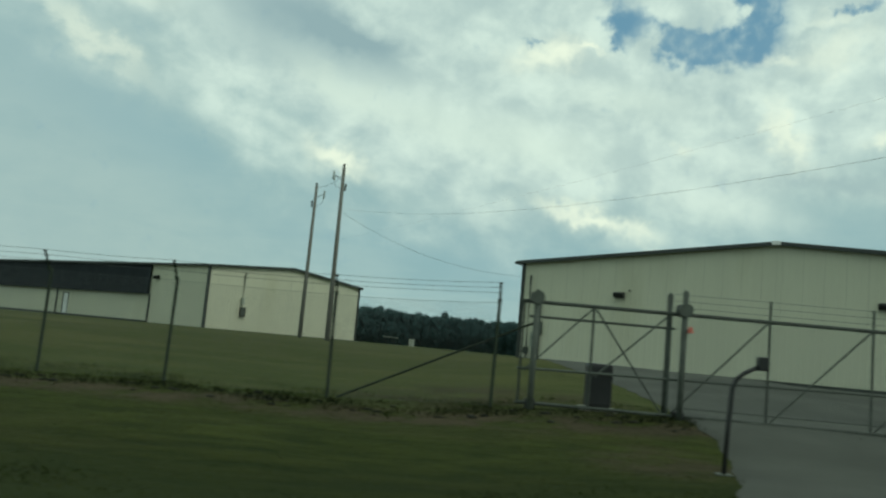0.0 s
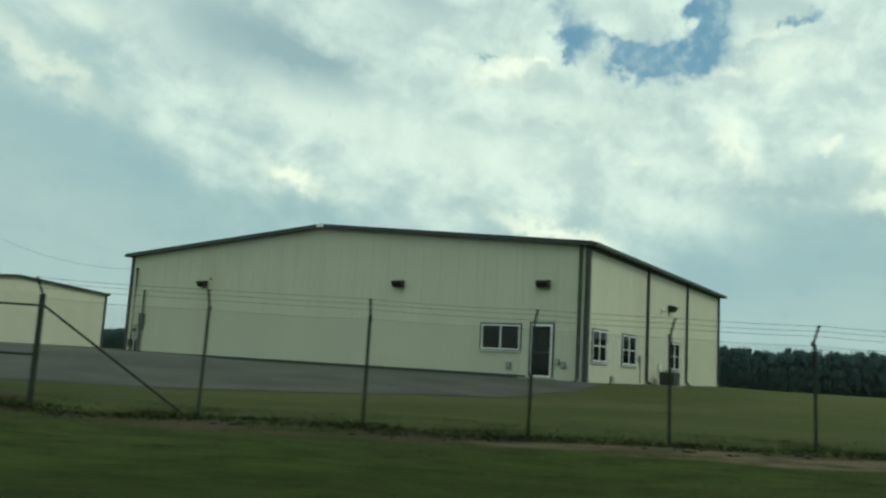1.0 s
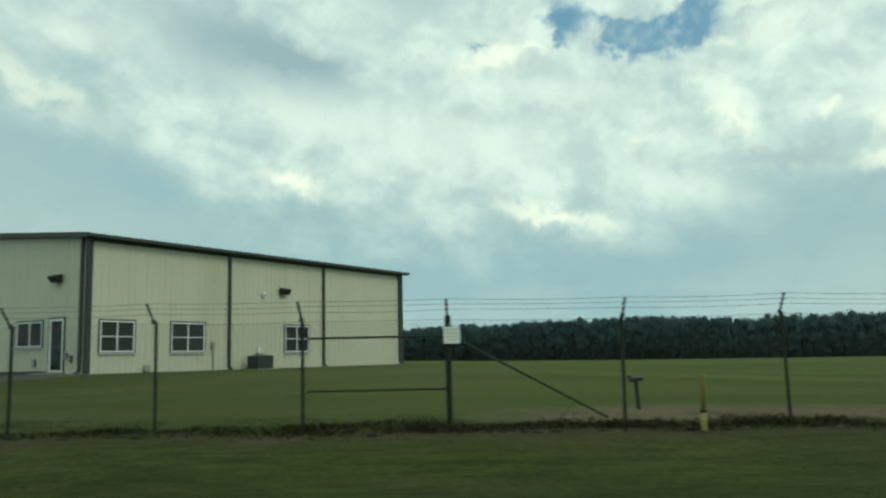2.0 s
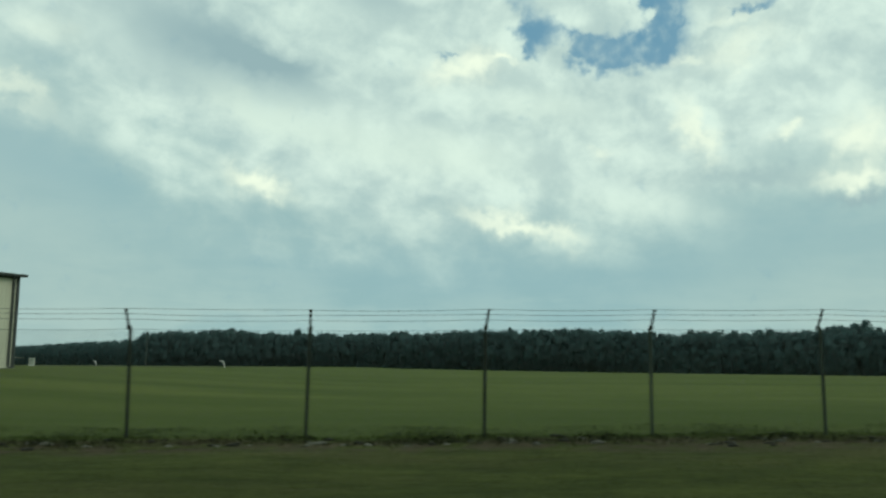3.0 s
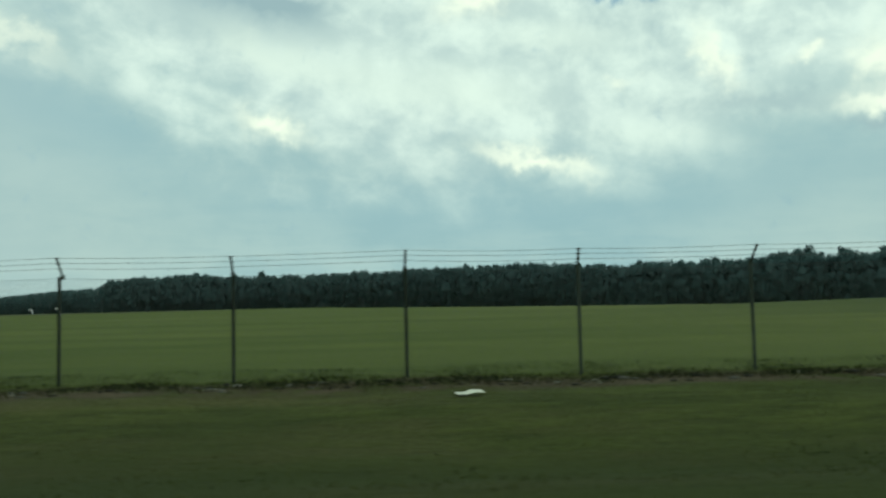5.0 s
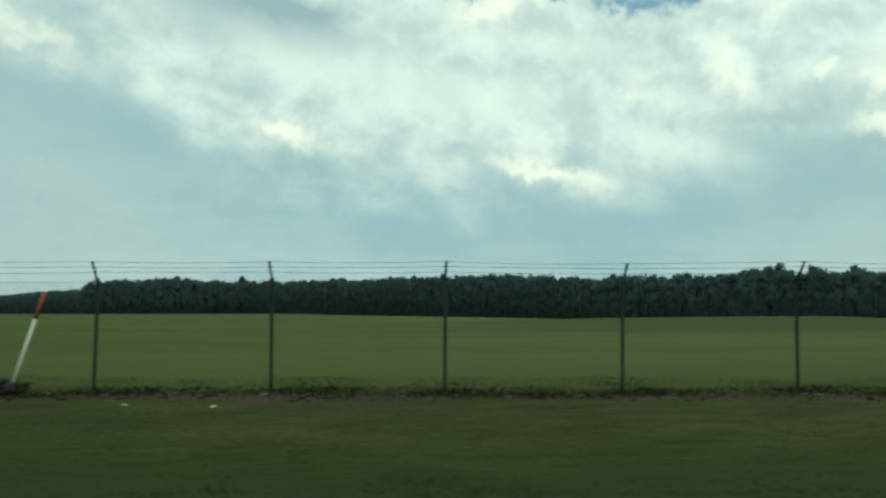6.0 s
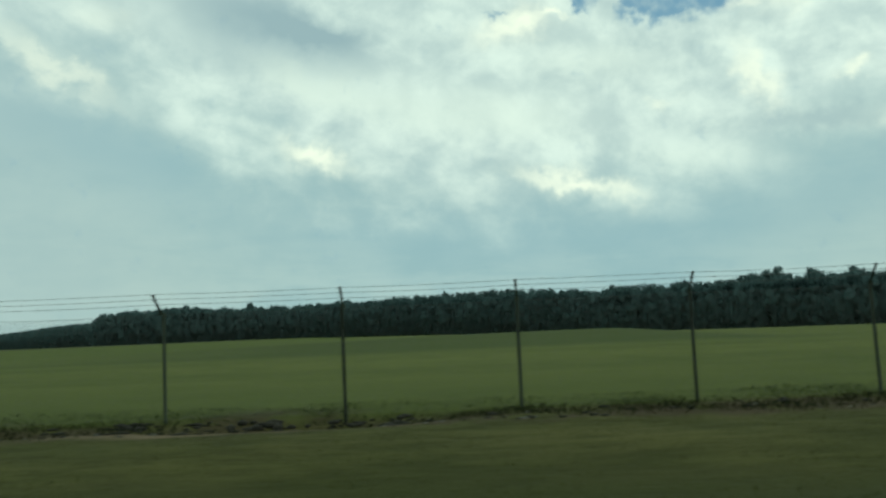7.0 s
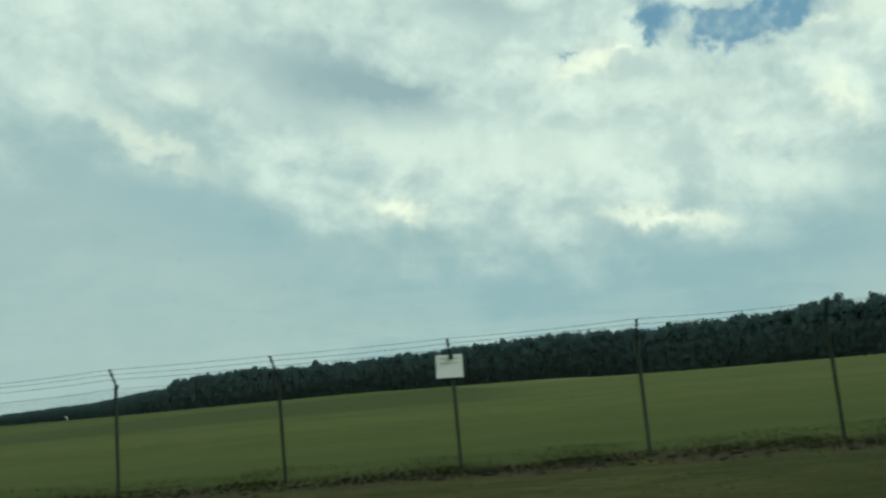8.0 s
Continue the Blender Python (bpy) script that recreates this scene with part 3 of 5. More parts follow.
def build_paving():
    bm = boxes((-400, 600, -3.6, 4.80, -0.30, 0.0))
    road = new("road", mesh_of("road", bm, M_ASPHALT))
    tagged(road, "grey asphalt country road with a ragged edge", "road", kind="structure")
    rag = random.Random(8)
    wobble = lambda y, k: 0.06 * math.sin(y * 1.1 + k) + 0.03 * math.sin(y * 4.3 + 2 * k) + rag.uniform(-0.03, 0.03)
    left = DRIVE_LEFT
    right = DRIVE_RIGHT
    rows = [(y, lerp(y, left) + wobble(y, 0), lerp(y, right) + (wobble(y, 3) if y < 31 else 0)) for y in np.arange(4.75, 46.7, 0.25)]
    strip("driveway", rows, M_ASPHALT, 0.035, 40, "worn grey asphalt driveway and yard before the hangar", "driveway")
    # end of a pipe under the drive: a broken lip over a dark mouth
    bm = bmesh.new()
    a, b = 1.95, 8.35
    z = gz(a, b)
    n = 9
    ring = [[], [], [], []]
    for k in range(n + 1):
        g = math.pi * (0.04 + 0.92 * k / n)
        for j, (r, y) in enumerate(((0.22, b - 0.16), (0.19, b - 0.16), (0.19, b + 0.7), (0.22, b + 0.7))):
            ring[j].append(bm.verts.new((a + r * math.cos(g), y + 0.015 * math.sin(5 * g), z - 0.17 + r * math.sin(g))))
    for j in range(4):
        for k in range(n):
            bm.faces.new((ring[j][k], ring[j][k + 1], ring[(j + 1) % 4][k + 1], ring[(j + 1) % 4][k]))
    head = new("culvert_headwall", mesh_of("culvert_headwall", bm, M_OLDPIPE))
    tagged(head, "grey concrete culvert pipe end beside the driveway", "culvert", kind="structure")


build_ground()
build_paving()


# ---- metal buildings ----
RIB, PANEL = 0.3048, 0.9144


def sheet(bm, x0, x1, z0, top, y=0.0, flip=False):
    """Ribbed sheet from x0 to x1, in the plane y, standing out to -y; top(x) is its upper edge."""
    cuts = {x0, x1}
    k = math.floor(x0 / RIB) - 1
    while k * RIB < x1 + RIB:
        for d in (-0.045, -0.02, 0.02, 0.045):
            c = k * RIB + d
            if x0 < c < x1:
                cuts.add(c)
        k += 1
    row = []
    for x in sorted(cuts):
        d = abs((x + RIB / 2) % RIB - RIB / 2)
        h = 0.012 if d < 0.03 else 0.0
        row.append((bm.verts.new((x, y - h, z0)), bm.verts.new((x, y - h, top(x)))))
    for a, b in zip(row, row[1:]):
        bm.faces.new((a[0], b[0], b[1], a[1]))


def clad_wall(name, parent, length, base, top, holes, label=""):
    """A wall along +x from 0 to length, its face at y = 0: a core with thickness and ribbed panels, each an object, round the holes."""
    core = bmesh.new()
    cuts = {0.0, length, length / 2}
    for h in holes:
        cuts |= {h[0], h[1]}
    cuts = sorted(cuts)

    def spans(a, b):
        m = (a + b) / 2
        zs = [(h[2], h[3]) for h in holes if h[0] < m < h[1]]
        if not zs:
            return [(base, None)]
        lo, hi = zs[0]
        return ([(base, lo)] if lo > base + 0.02 else []) + [(hi, None)]

    for a, b in zip(cuts, cuts[1:]):
        for lo, hi in spans(a, b):
            ta, tb = (hi, hi) if hi else (top(a) - 0.03, top(b) - 0.03)
            v = [core.verts.new(p) for p in ((a, 0.003, lo), (b, 0.003, lo), (b, 0.003, tb), (a, 0.003, ta), (a, 0.16, lo), (b, 0.16, lo), (b, 0.16, tb), (a, 0.16, ta))]
            for f in ((0, 1, 2, 3), (5, 4, 7, 6), (4, 0, 3, 7), (1, 5, 6, 2), (3, 2, 6, 7), (4, 5, 1, 0)):
                core.faces.new([v[i] for i in f])
    bmesh.ops.remove_doubles(core, verts=core.verts, dist=0.001)
    wall = part(name, core, M_LINING, parent, label)
    xs = sorted({min(k * PANEL, length) for k in range(int(length / PANEL) + 2)} | set(cuts))
    for a, b in zip(xs, xs[1:]):
        if b - a < 0.01:
            continue
        for lo, hi in spans(a, b):
            bm = bmesh.new()
            sheet(bm, a + 0.002, b - 0.002, lo, (lambda x, hi=hi: hi) if hi else top)
            part("wall_panel", bm, M_CREAM, wall)
    return wall


def window_unit(parent, m, x0, x1, z0, z1, mullions, transom):
    """A white framed window in the hole of a wall along x."""
    w = 0.055
    frame_ob = part("window", boxes((x0, x1, -0.05, 0.05, z0, z0 + w), (x0, x1, -0.05, 0.05, z1 - w, z1), (x0, x0 + w, -0.05, 0.05, z0 + w, z1 - w), (x1 - w, x1, -0.05, 0.05, z0 + w, z1 - w)), M_WHITE, parent, "white framed window")
    frame_ob.matrix_basis = m
    d = 0.06
    part("trim", boxes((x0 - d, x1 + d, -0.045, -0.003, z0 - d, z0 - 0.002), (x0 - d, x1 + d, -0.045, -0.003, z1 + 0.002, z1 + d), (x0 - d, x0 - 0.002, -0.045, -0.003, z0, z1), (x1 + 0.002, x1 + d, -0.045, -0.003, z0, z1)), M_TRIM, frame_ob, "dark green window trim")
    xs = [x0 + w] + [x0 + (x1 - x0) * k / (mullions + 1) for k in range(1, mullions + 1)] + [x1 - w]
    zs = [z0 + w] + ([(z0 + z1) / 2] if transom else []) + [z1 - w]
    for x in xs[1:-1]:
        part("mullion", boxes((x - 0.025, x + 0.025, -0.035, 0.035, z0 + w, z1 - w)), M_WHITE, frame_ob)
    for z in zs[1:-1]:
        part("rail", boxes((x0 + w, x1 - w, -0.033, 0.033, z - 0.02, z + 0.02)), M_WHITE, frame_ob)
    for a, b in zip(xs, xs[1:]):
        for c, e in zip(zs, zs[1:]):
            pane = part("pane", boxes((a, b, -0.006, 0.0, c, e)), M_GLASS, frame_ob)
            pane.visible_shadow = False
    part("sill", boxes((x0 - 0.08, x1 + 0.08, -0.09, -0.046, z0 - 0.075, z0 - 0.045)), M_WHITE, frame_ob)
    return frame_ob


def wall_pack(m, group):
    """A wall lamp: slanted dark box with a lens below."""
    ob = thing("wall_light", m, "dark bronze wall pack light on cream metal siding", "wall light", group)
    bm = bmesh.new()
    prof = [(0.0, -0.16), (-0.20, -0.16), (-0.34, 0.02), (-0.34, 0.10), (0.0, 0.17)]
    a = [bm.verts.new((-0.26, y, z)) for y, z in prof]
    b = [bm.verts.new((0.26, y, z)) for y, z in prof]
    bm.faces.new(a), bm.faces.new(b[::-1])
    for i in range(5):
        bm.faces.new((a[i], b[i], b[(i + 1) % 5], a[(i + 1) % 5]))
    bmesh.ops.recalc_face_normals(bm, faces=bm.faces)
    bmesh.ops.bevel(bm, geom=list(bm.edges), offset=0.012, segments=1, affect="EDGES")
    part("housing", bm, M_BRONZE, ob)
    part("lens", boxes((-0.20, 0.20, -0.19, -0.03, -0.175, -0.162), bevel=0.004), M_PVC, ob, "milky lens")
    part("back_plate", boxes((-0.20, 0.20, -0.002, 0.035, -0.13, 0.13)), M_BRONZE, ob)
    return ob


def downspout(parent, m, x, z0, z1, y=-0.04):
    bm = boxes((x - 0.06, x + 0.06, y - 0.09, y, z0 + 0.12, z1))
    tube(bm, [(x, y - 0.045, z0 + 0.2), (x, y - 0.07, z0 + 0.08), (x, y - 0.24, z0 + 0.02)], 0.055, 8)
    for k in (0.25, 0.6, 0.9):
        z = z0 + (z1 - z0) * k
        box(bm, x - 0.085, x + 0.085, y - 0.098, y + 0.005, z - 0.02, z + 0.02)
    part("downspout", bm, M_TRIM, parent, "dark green downspout").matrix_basis = m


MAIN_W, MAIN_L, MAIN_BASE, MAIN_EAVE, MAIN_PEAK = 26.92, 21.11, 0.90, 6.28, 7.42
MAIN = pose(2.97, 46.92, 0, 0, 0, -32.39)        # x along the gable, y into the building


def main_top(x):
    return MAIN_EAVE + (MAIN_PEAK - MAIN_EAVE) * (1 - abs(x - MAIN_W / 2) / (MAIN_W / 2))


def slab_between(bm, a, b, thick, width_vec):
    """A flat slab: edge a-b swept along width_vec, thick downwards."""
    a, b, w, d = Vector(a), Vector(b), Vector(width_vec), Vector((0, 0, -thick))
    if (b - a).cross(w).z < 0:
        a, b = b, a
    v = [bm.verts.new(p) for p in (a, b, b + w, a + w, a + d, b + d, b + w + d, a + w + d)]
    for f in ((0, 1, 2, 3), (7, 6, 5, 4), (4, 5, 1, 0), (5, 6, 2, 1), (6, 7, 3, 2), (7, 4, 0, 3)):
        bm.faces.new([v[i] for i in f])


def build_main():
    hall = thing("metal_hangar", MAIN, "cream ribbed metal hangar with dark green trim and low gable", "hangar", "metal hangars")
    e = MAIN_EAVE
    clad_wall("wall", hall, MAIN_W, MAIN_BASE, main_top, [(22.30, 24.07, 2.0, 3.02), (24.57, 25.50, MAIN_BASE + 0.09, 3.08)])
    window_unit(hall, Matrix(), 22.30, 24.07, 2.0, 3.02, 1, False)
    # glazed door
    x0, x1, z0, z1 = 24.57, 25.50, MAIN_BASE + 0.09, 3.08
    door = part("door", boxes((x0, x0 + 0.08, -0.06, 0.06, z0, z1), (x1 - 0.08, x1, -0.06, 0.06, z0, z1), (x0 + 0.08, x1 - 0.08, -0.06, 0.06, z1 - 0.09, z1), (x0 + 0.08, x1 - 0.08, -0.06, 0.06, z0, z0 + 0.07)), M_WHITE, hall, "white framed glazed door")
    part("mid_rail", boxes((x0 + 0.08, x1 - 0.08, -0.03, 0.03, z0 + 0.93, z0 + 1.0)), M_BRONZE, door)
    for a, b in ((z0 + 0.07, z0 + 0.93), (z0 + 1.0, z1 - 0.09)):
        part("pane", boxes((x0 + 0.08, x1 - 0.08, -0.006, 0.0, a, b)), M_GLASS, door).visible_shadow = False
    part("door_handle", boxes((x1 - 0.15, x1 - 0.12, -0.10, -0.02, z0 + 0.95, z0 + 1.12), bevel=0.006), M_STEEL, door)
    part("trim", boxes((x0 - 0.07, x0 - 0.002, -0.045, -0.004, z0, z1 + 0.07), (x1 + 0.002, x1 + 0.07, -0.045, -0.004, z0, z1 + 0.07), (x0, x1, -0.045, -0.004, z1 + 0.002, z1 + 0.07)), M_TRIM, door, "dark door trim")
    part("threshold", boxes((x0 - 0.2, x1 + 0.2, -0.75, -0.02, z0 - 0.30, z0 - 0.03), bevel=0.01), M_CONCRETE, door, "concrete door step")
    # side wall: x along it, turned a quarter
    holes = [(0.55, 2.15, 1.72, 2.96), (4.0, 5.84, 1.70, 2.96), (10.98, 12.76, 1.66, 2.96)]
    side = clad_wall("wall", hall, MAIN_L, MAIN_BASE, lambda x: e, holes)
    side.matrix_basis = pose(MAIN_W, 0, 0, 0, 0, 90)
    side_turn = pose(MAIN_W, 0, 0, 0, 0, 90)
    for h in holes:
        unit = window_unit(hall, side_turn, *h, 1, True)
        bm = bmesh.new()
        for k in range(24):
            z = h[2] + 0.06 + (h[3] - h[2] - 0.12) * k / 24
            box(bm, h[0] + 0.06, h[1] - 0.06, 0.052, 0.066, z, z + (h[3] - h[2] - 0.12) / 24 - 0.004)
        part("blind", bm, M_PVC, unit, "dull white slatted blind")
    back = clad_wall("wall", hall, MAIN_W, MAIN_BASE, main_top, [])
    back.matrix_basis = pose(MAIN_W, MAIN_L, 0, 0, 0, 180)
    far = clad_wall("wall", hall, MAIN_L, MAIN_BASE, lambda x: e, [])
    far.matrix_basis = pose(0, MAIN_L, 0, 0, 0, -90)
    part("floor", boxes((0.1, MAIN_W - 0.1, 0.1, MAIN_L - 0.1, MAIN_BASE - 0.3, MAIN_BASE + 0.02)), M_CONCRETE, hall)
    # roof: two slabs and the ridge, dark rakes, gutters
    mid = MAIN_W / 2
    for s in (0, 1):
        bm = bmesh.new()
        x_out = -0.25 if s == 0 else MAIN_W + 0.25
        z_out = e - 0.25 * (MAIN_PEAK - e) / mid
        slab_between(bm, (x_out, -0.22, z_out + 0.06), (mid, -0.22, MAIN_PEAK + 0.08), 0.12, (0, MAIN_L + 0.44, 0))
        roof = part("roof", bm, M_GREYROOF, hall, "pale metal roof slope")
        bm = bmesh.new()
        for k in range(int(MAIN_L / 0.61) + 1):
            y = -0.18 + k * 0.61
            slab_between(bm, (x_out, y, z_out + 0.09), (mid, y, MAIN_PEAK + 0.11), 0.05, (0, 0.04, 0))
        part("standing_seam", bm, M_GREYROOF, roof)
        for y in (-0.30, MAIN_L + 0.22):
            bm = bmesh.new()
            slab_between(bm, (x_out - 0.03, y, z_out + 0.08), (mid, y, MAIN_PEAK + 0.10), 0.19, (0, 0.08, 0))
            part("rake_trim", bm, M_TRIM, roof, "dark green rake trim")
        xa, xb = (x_out - 0.16, x_out) if s == 0 else (x_out, x_out + 0.16)
        part("gutter", boxes((xa, xb, -0.30, MAIN_L + 0.30, z_out - 0.10, z_out + 0.04), bevel=0.02), M_TRIM, roof, "dark green gutter")
        part("eave_trim", boxes((-0.045 if s == 0 else MAIN_W + 0.004, -0.004 if s == 0 else MAIN_W + 0.045, 0.0, MAIN_L, e - 0.24, e - 0.0)), M_TRIM, roof)
    part("ridge_cap", boxes((mid - 0.2, mid + 0.2, -0.34, -0.28, MAIN_PEAK - 0.08, MAIN_PEAK + 0.12), bevel=0.02), M_WHITE, hall, "pale ridge end cap")
    part("ridge_vent", boxes((mid - 0.18, mid + 0.18, -0.2, MAIN_L + 0.2, MAIN_PEAK + 0.05, MAIN_PEAK + 0.12), bevel=0.02), M_GREYROOF, hall)
    # corner and base trims
    for x, y in ((0, 0), (MAIN_W, 0), (0, MAIN_L), (MAIN_W, MAIN_L)):
        sx, sy = (-1 if x == 0 else 1), (-1 if y == 0 else 1)
        bm = boxes((min(x, x + sx * 0.05) - 0.0, max(x, x + sx * 0.05), min(y - sy * 0.14, y + sy * 0.05), max(y - sy * 0.14, y + sy * 0.05), MAIN_BASE, e - 0.02), (min(x - sx * 0.14, x), max(x - sx * 0.14, x), min(y + sy * 0.005, y + sy * 0.05), max(y + sy * 0.005, y + sy * 0.05), MAIN_BASE, e - 0.02))
        part("corner_trim", bm, M_TRIM, hall, "dark green corner trim")
    part("base_trim", boxes((0.15, 24.4, -0.05, -0.034, MAIN_BASE - 0.02, MAIN_BASE + 0.13)), M_TRIM, hall)
    part("foundation", boxes((-0.03, MAIN_W + 0.03, -0.03, MAIN_L + 0.03, MAIN_BASE - 0.9, MAIN_BASE - 0.005)), M_CONCRETE, hall, "concrete slab edge")
    downspout(hall, Matrix(), MAIN_W - 0.32, MAIN_BASE, e)
    for x in (7.26, 13.87, 20.75):
        downspout(hall, side_turn, x, MAIN_BASE, e - 0.1)
    # loose things on the walls
    for x in (5.79, 18.06, 25.06):
        wall_pack(MAIN @ pose(x, -0.03, 4.68), "wall lights of the hangar")
    wall_pack(MAIN @ pose(MAIN_W, 0, 0, 0, 0, 90) @ pose(10.82, -0.03, 4.64), "wall lights of the hangar")
    side_m = MAIN @ pose(MAIN_W, 0, 0, 0, 0, 90)
    cam_box = thing("sensor_box", side_m @ pose(9.45, -0.03, 4.42), "small white sensor box on metal siding", "sensor")
    part("case", boxes((-0.10, 0.10, -0.12, 0, -0.11, 0.11), bevel=0.02), M_WHITE, cam_box)
    part("lens", tubes(([(0, -0.11, -0.02), (0, -0.15, -0.05)], 0.04), n=10), M_BLACK, cam_box)
    photo = thing("photocell", MAIN @ pose(6.33, -0.035, 4.92), "small grey photocell beside a wall light", "photocell")
    part("stem", tubes(([(0, 0.02, 0), (0, -0.09, 0)], 0.025), n=8), M_STEEL, photo)
    part("eye", tubes(([(0, -0.09, -0.05), (0, -0.09, 0.06)], 0.045), n=10), M_STEEL, photo)
    # service entrance at the far end of the gable
    meter = thing("electric_service", MAIN @ pose(1.0, -0.035, MAIN_BASE), "grey electric meter boxes and conduits on the hangar wall", "electric meter")
    part("mast", tubes(([(-0.42, -0.07, 0.0), (-0.42, -0.07, 4.50), (-0.40, -0.10, 4.62), (-0.34, -0.20, 4.58)], 0.055)), M_STEEL, meter, "grey service mast")
    part("conduit", tubes(([(0.30, -0.06, 0.0), (0.30, -0.06, 3.45)], 0.05)), M_STEEL, meter)
    part("conduit", tubes(([(-0.05, -0.05, -0.02), (-0.05, -0.05, 0.75)], 0.035), ([(0.10, -0.05, -0.02), (0.10, -0.05, 0.75)], 0.035)), M_STEEL, meter)
    part("meter_box", boxes((-0.14, 0.18, -0.20, 0, 0.72, 1.55), bevel=0.015), M_PVC, meter, "pale grey meter box")
    part("meter_dial", tubes(([(0.02, -0.19, 1.25), (0.02, -0.28, 1.25)], 0.09), n=14), M_GLASS, meter)
    part("switch_box", boxes((0.16, 0.46, -0.17, 0, 1.45, 2.15), bevel=0.015), M_STEEL, meter, "dark grey switch box")
    part("junction_box", boxes((-0.56, -0.30, -0.14, 0, 0.35, 0.72), bevel=0.012), M_STEEL, meter)
    for x, z, s in ((23.63, 1.36, 0.12), (25.75, 1.62, 0.09), (26.0, 1.50, 0.10)):
        tap = thing("outlet_box", MAIN @ pose(x, -0.034, z), "small grey outlet box on the metal siding", "outlet box", "outlet boxes by the door")
        part("plate", boxes((-s, s, -0.06, 0, -s * 1.2, s * 1.2), bevel=0.012), M_STEEL, tap)
        part("cover", boxes((-s * 0.7, s * 0.7, -0.085, -0.058, -s, s), bevel=0.01), M_PVC, tap)
    # condenser and its switch on the side wall
    ac = thing("air_conditioner", side_m @ pose(8.55, -0.75, MAIN_BASE - 0.06), "dark grey condenser unit on the grass beside the wall", "air conditioner")
    part("case", boxes((-0.52, 0.52, -0.33, 0.33, 0.06, 0.66), bevel=0.03), M_BRONZE, ac)
    part("pad", boxes((-0.65, 0.65, -0.45, 0.45, -0.05, 0.06), bevel=0.01), M_CONCRETE, ac, "concrete pad")
    bm = bmesh.new()
    for k in range(11):
        box(bm, -0.50, 0.50, -0.365, -0.349, 0.12 + k * 0.05, 0.14 + k * 0.05)
    part("louver", bm, M_STEEL, ac)
    part("fan_guard", tubes(([(0, 0, 0.69), (0, 0, 0.74)], 0.28), n=18), M_STEEL, ac)
    sw = thing("disconnect_switch", side_m @ pose(9.12, -0.03, 1.75), "white disconnect switch with a pipe to the condenser", "switch box")
    part("case", boxes((-0.09, 0.09, -0.11, 0, -0.14, 0.16), bevel=0.012), M_WHITE, sw)
    part("pipe", tubes(([(0, -0.05, -0.13), (0, -0.05, -0.55), (0.02, -0.3, -0.72)], 0.02), n=6), M_STEEL, sw)
    block = thing("wall_vent", side_m @ pose(2.75, -0.035, 1.06), "pale square vent cover low on the siding", "vent")
    part("cover", boxes((-0.16, 0.16, -0.09, 0, -0.13, 0.13), bevel=0.015), M_PVC, block)
    part("flap", boxes((-0.13, 0.13, -0.105, -0.088, -0.10, 0.10), bevel=0.005), M_PVC, block)
    meter2 = thing("utility_box", side_m @ pose(6.3, -0.035, 2.0), "small pale utility box on the siding", "utility box")
    part("case", boxes((-0.10, 0.10, -0.09, 0, -0.14, 0.14), bevel=0.012), M_PVC, meter2)
    part("pipe", tubes(([(0, -0.04, -0.13), (0, -0.04, -1.05)], 0.018), n=6), M_STEEL, meter2)


HANGAR_W, HANGAR_L, HANGAR_BASE, HANGAR_EAVE, HANGAR_PEAK = 17.01, 42.0, 0.98, 5.75, 6.50
HANGAR = pose(-19.93, 64.05, 0, 0, 0, 54.62)


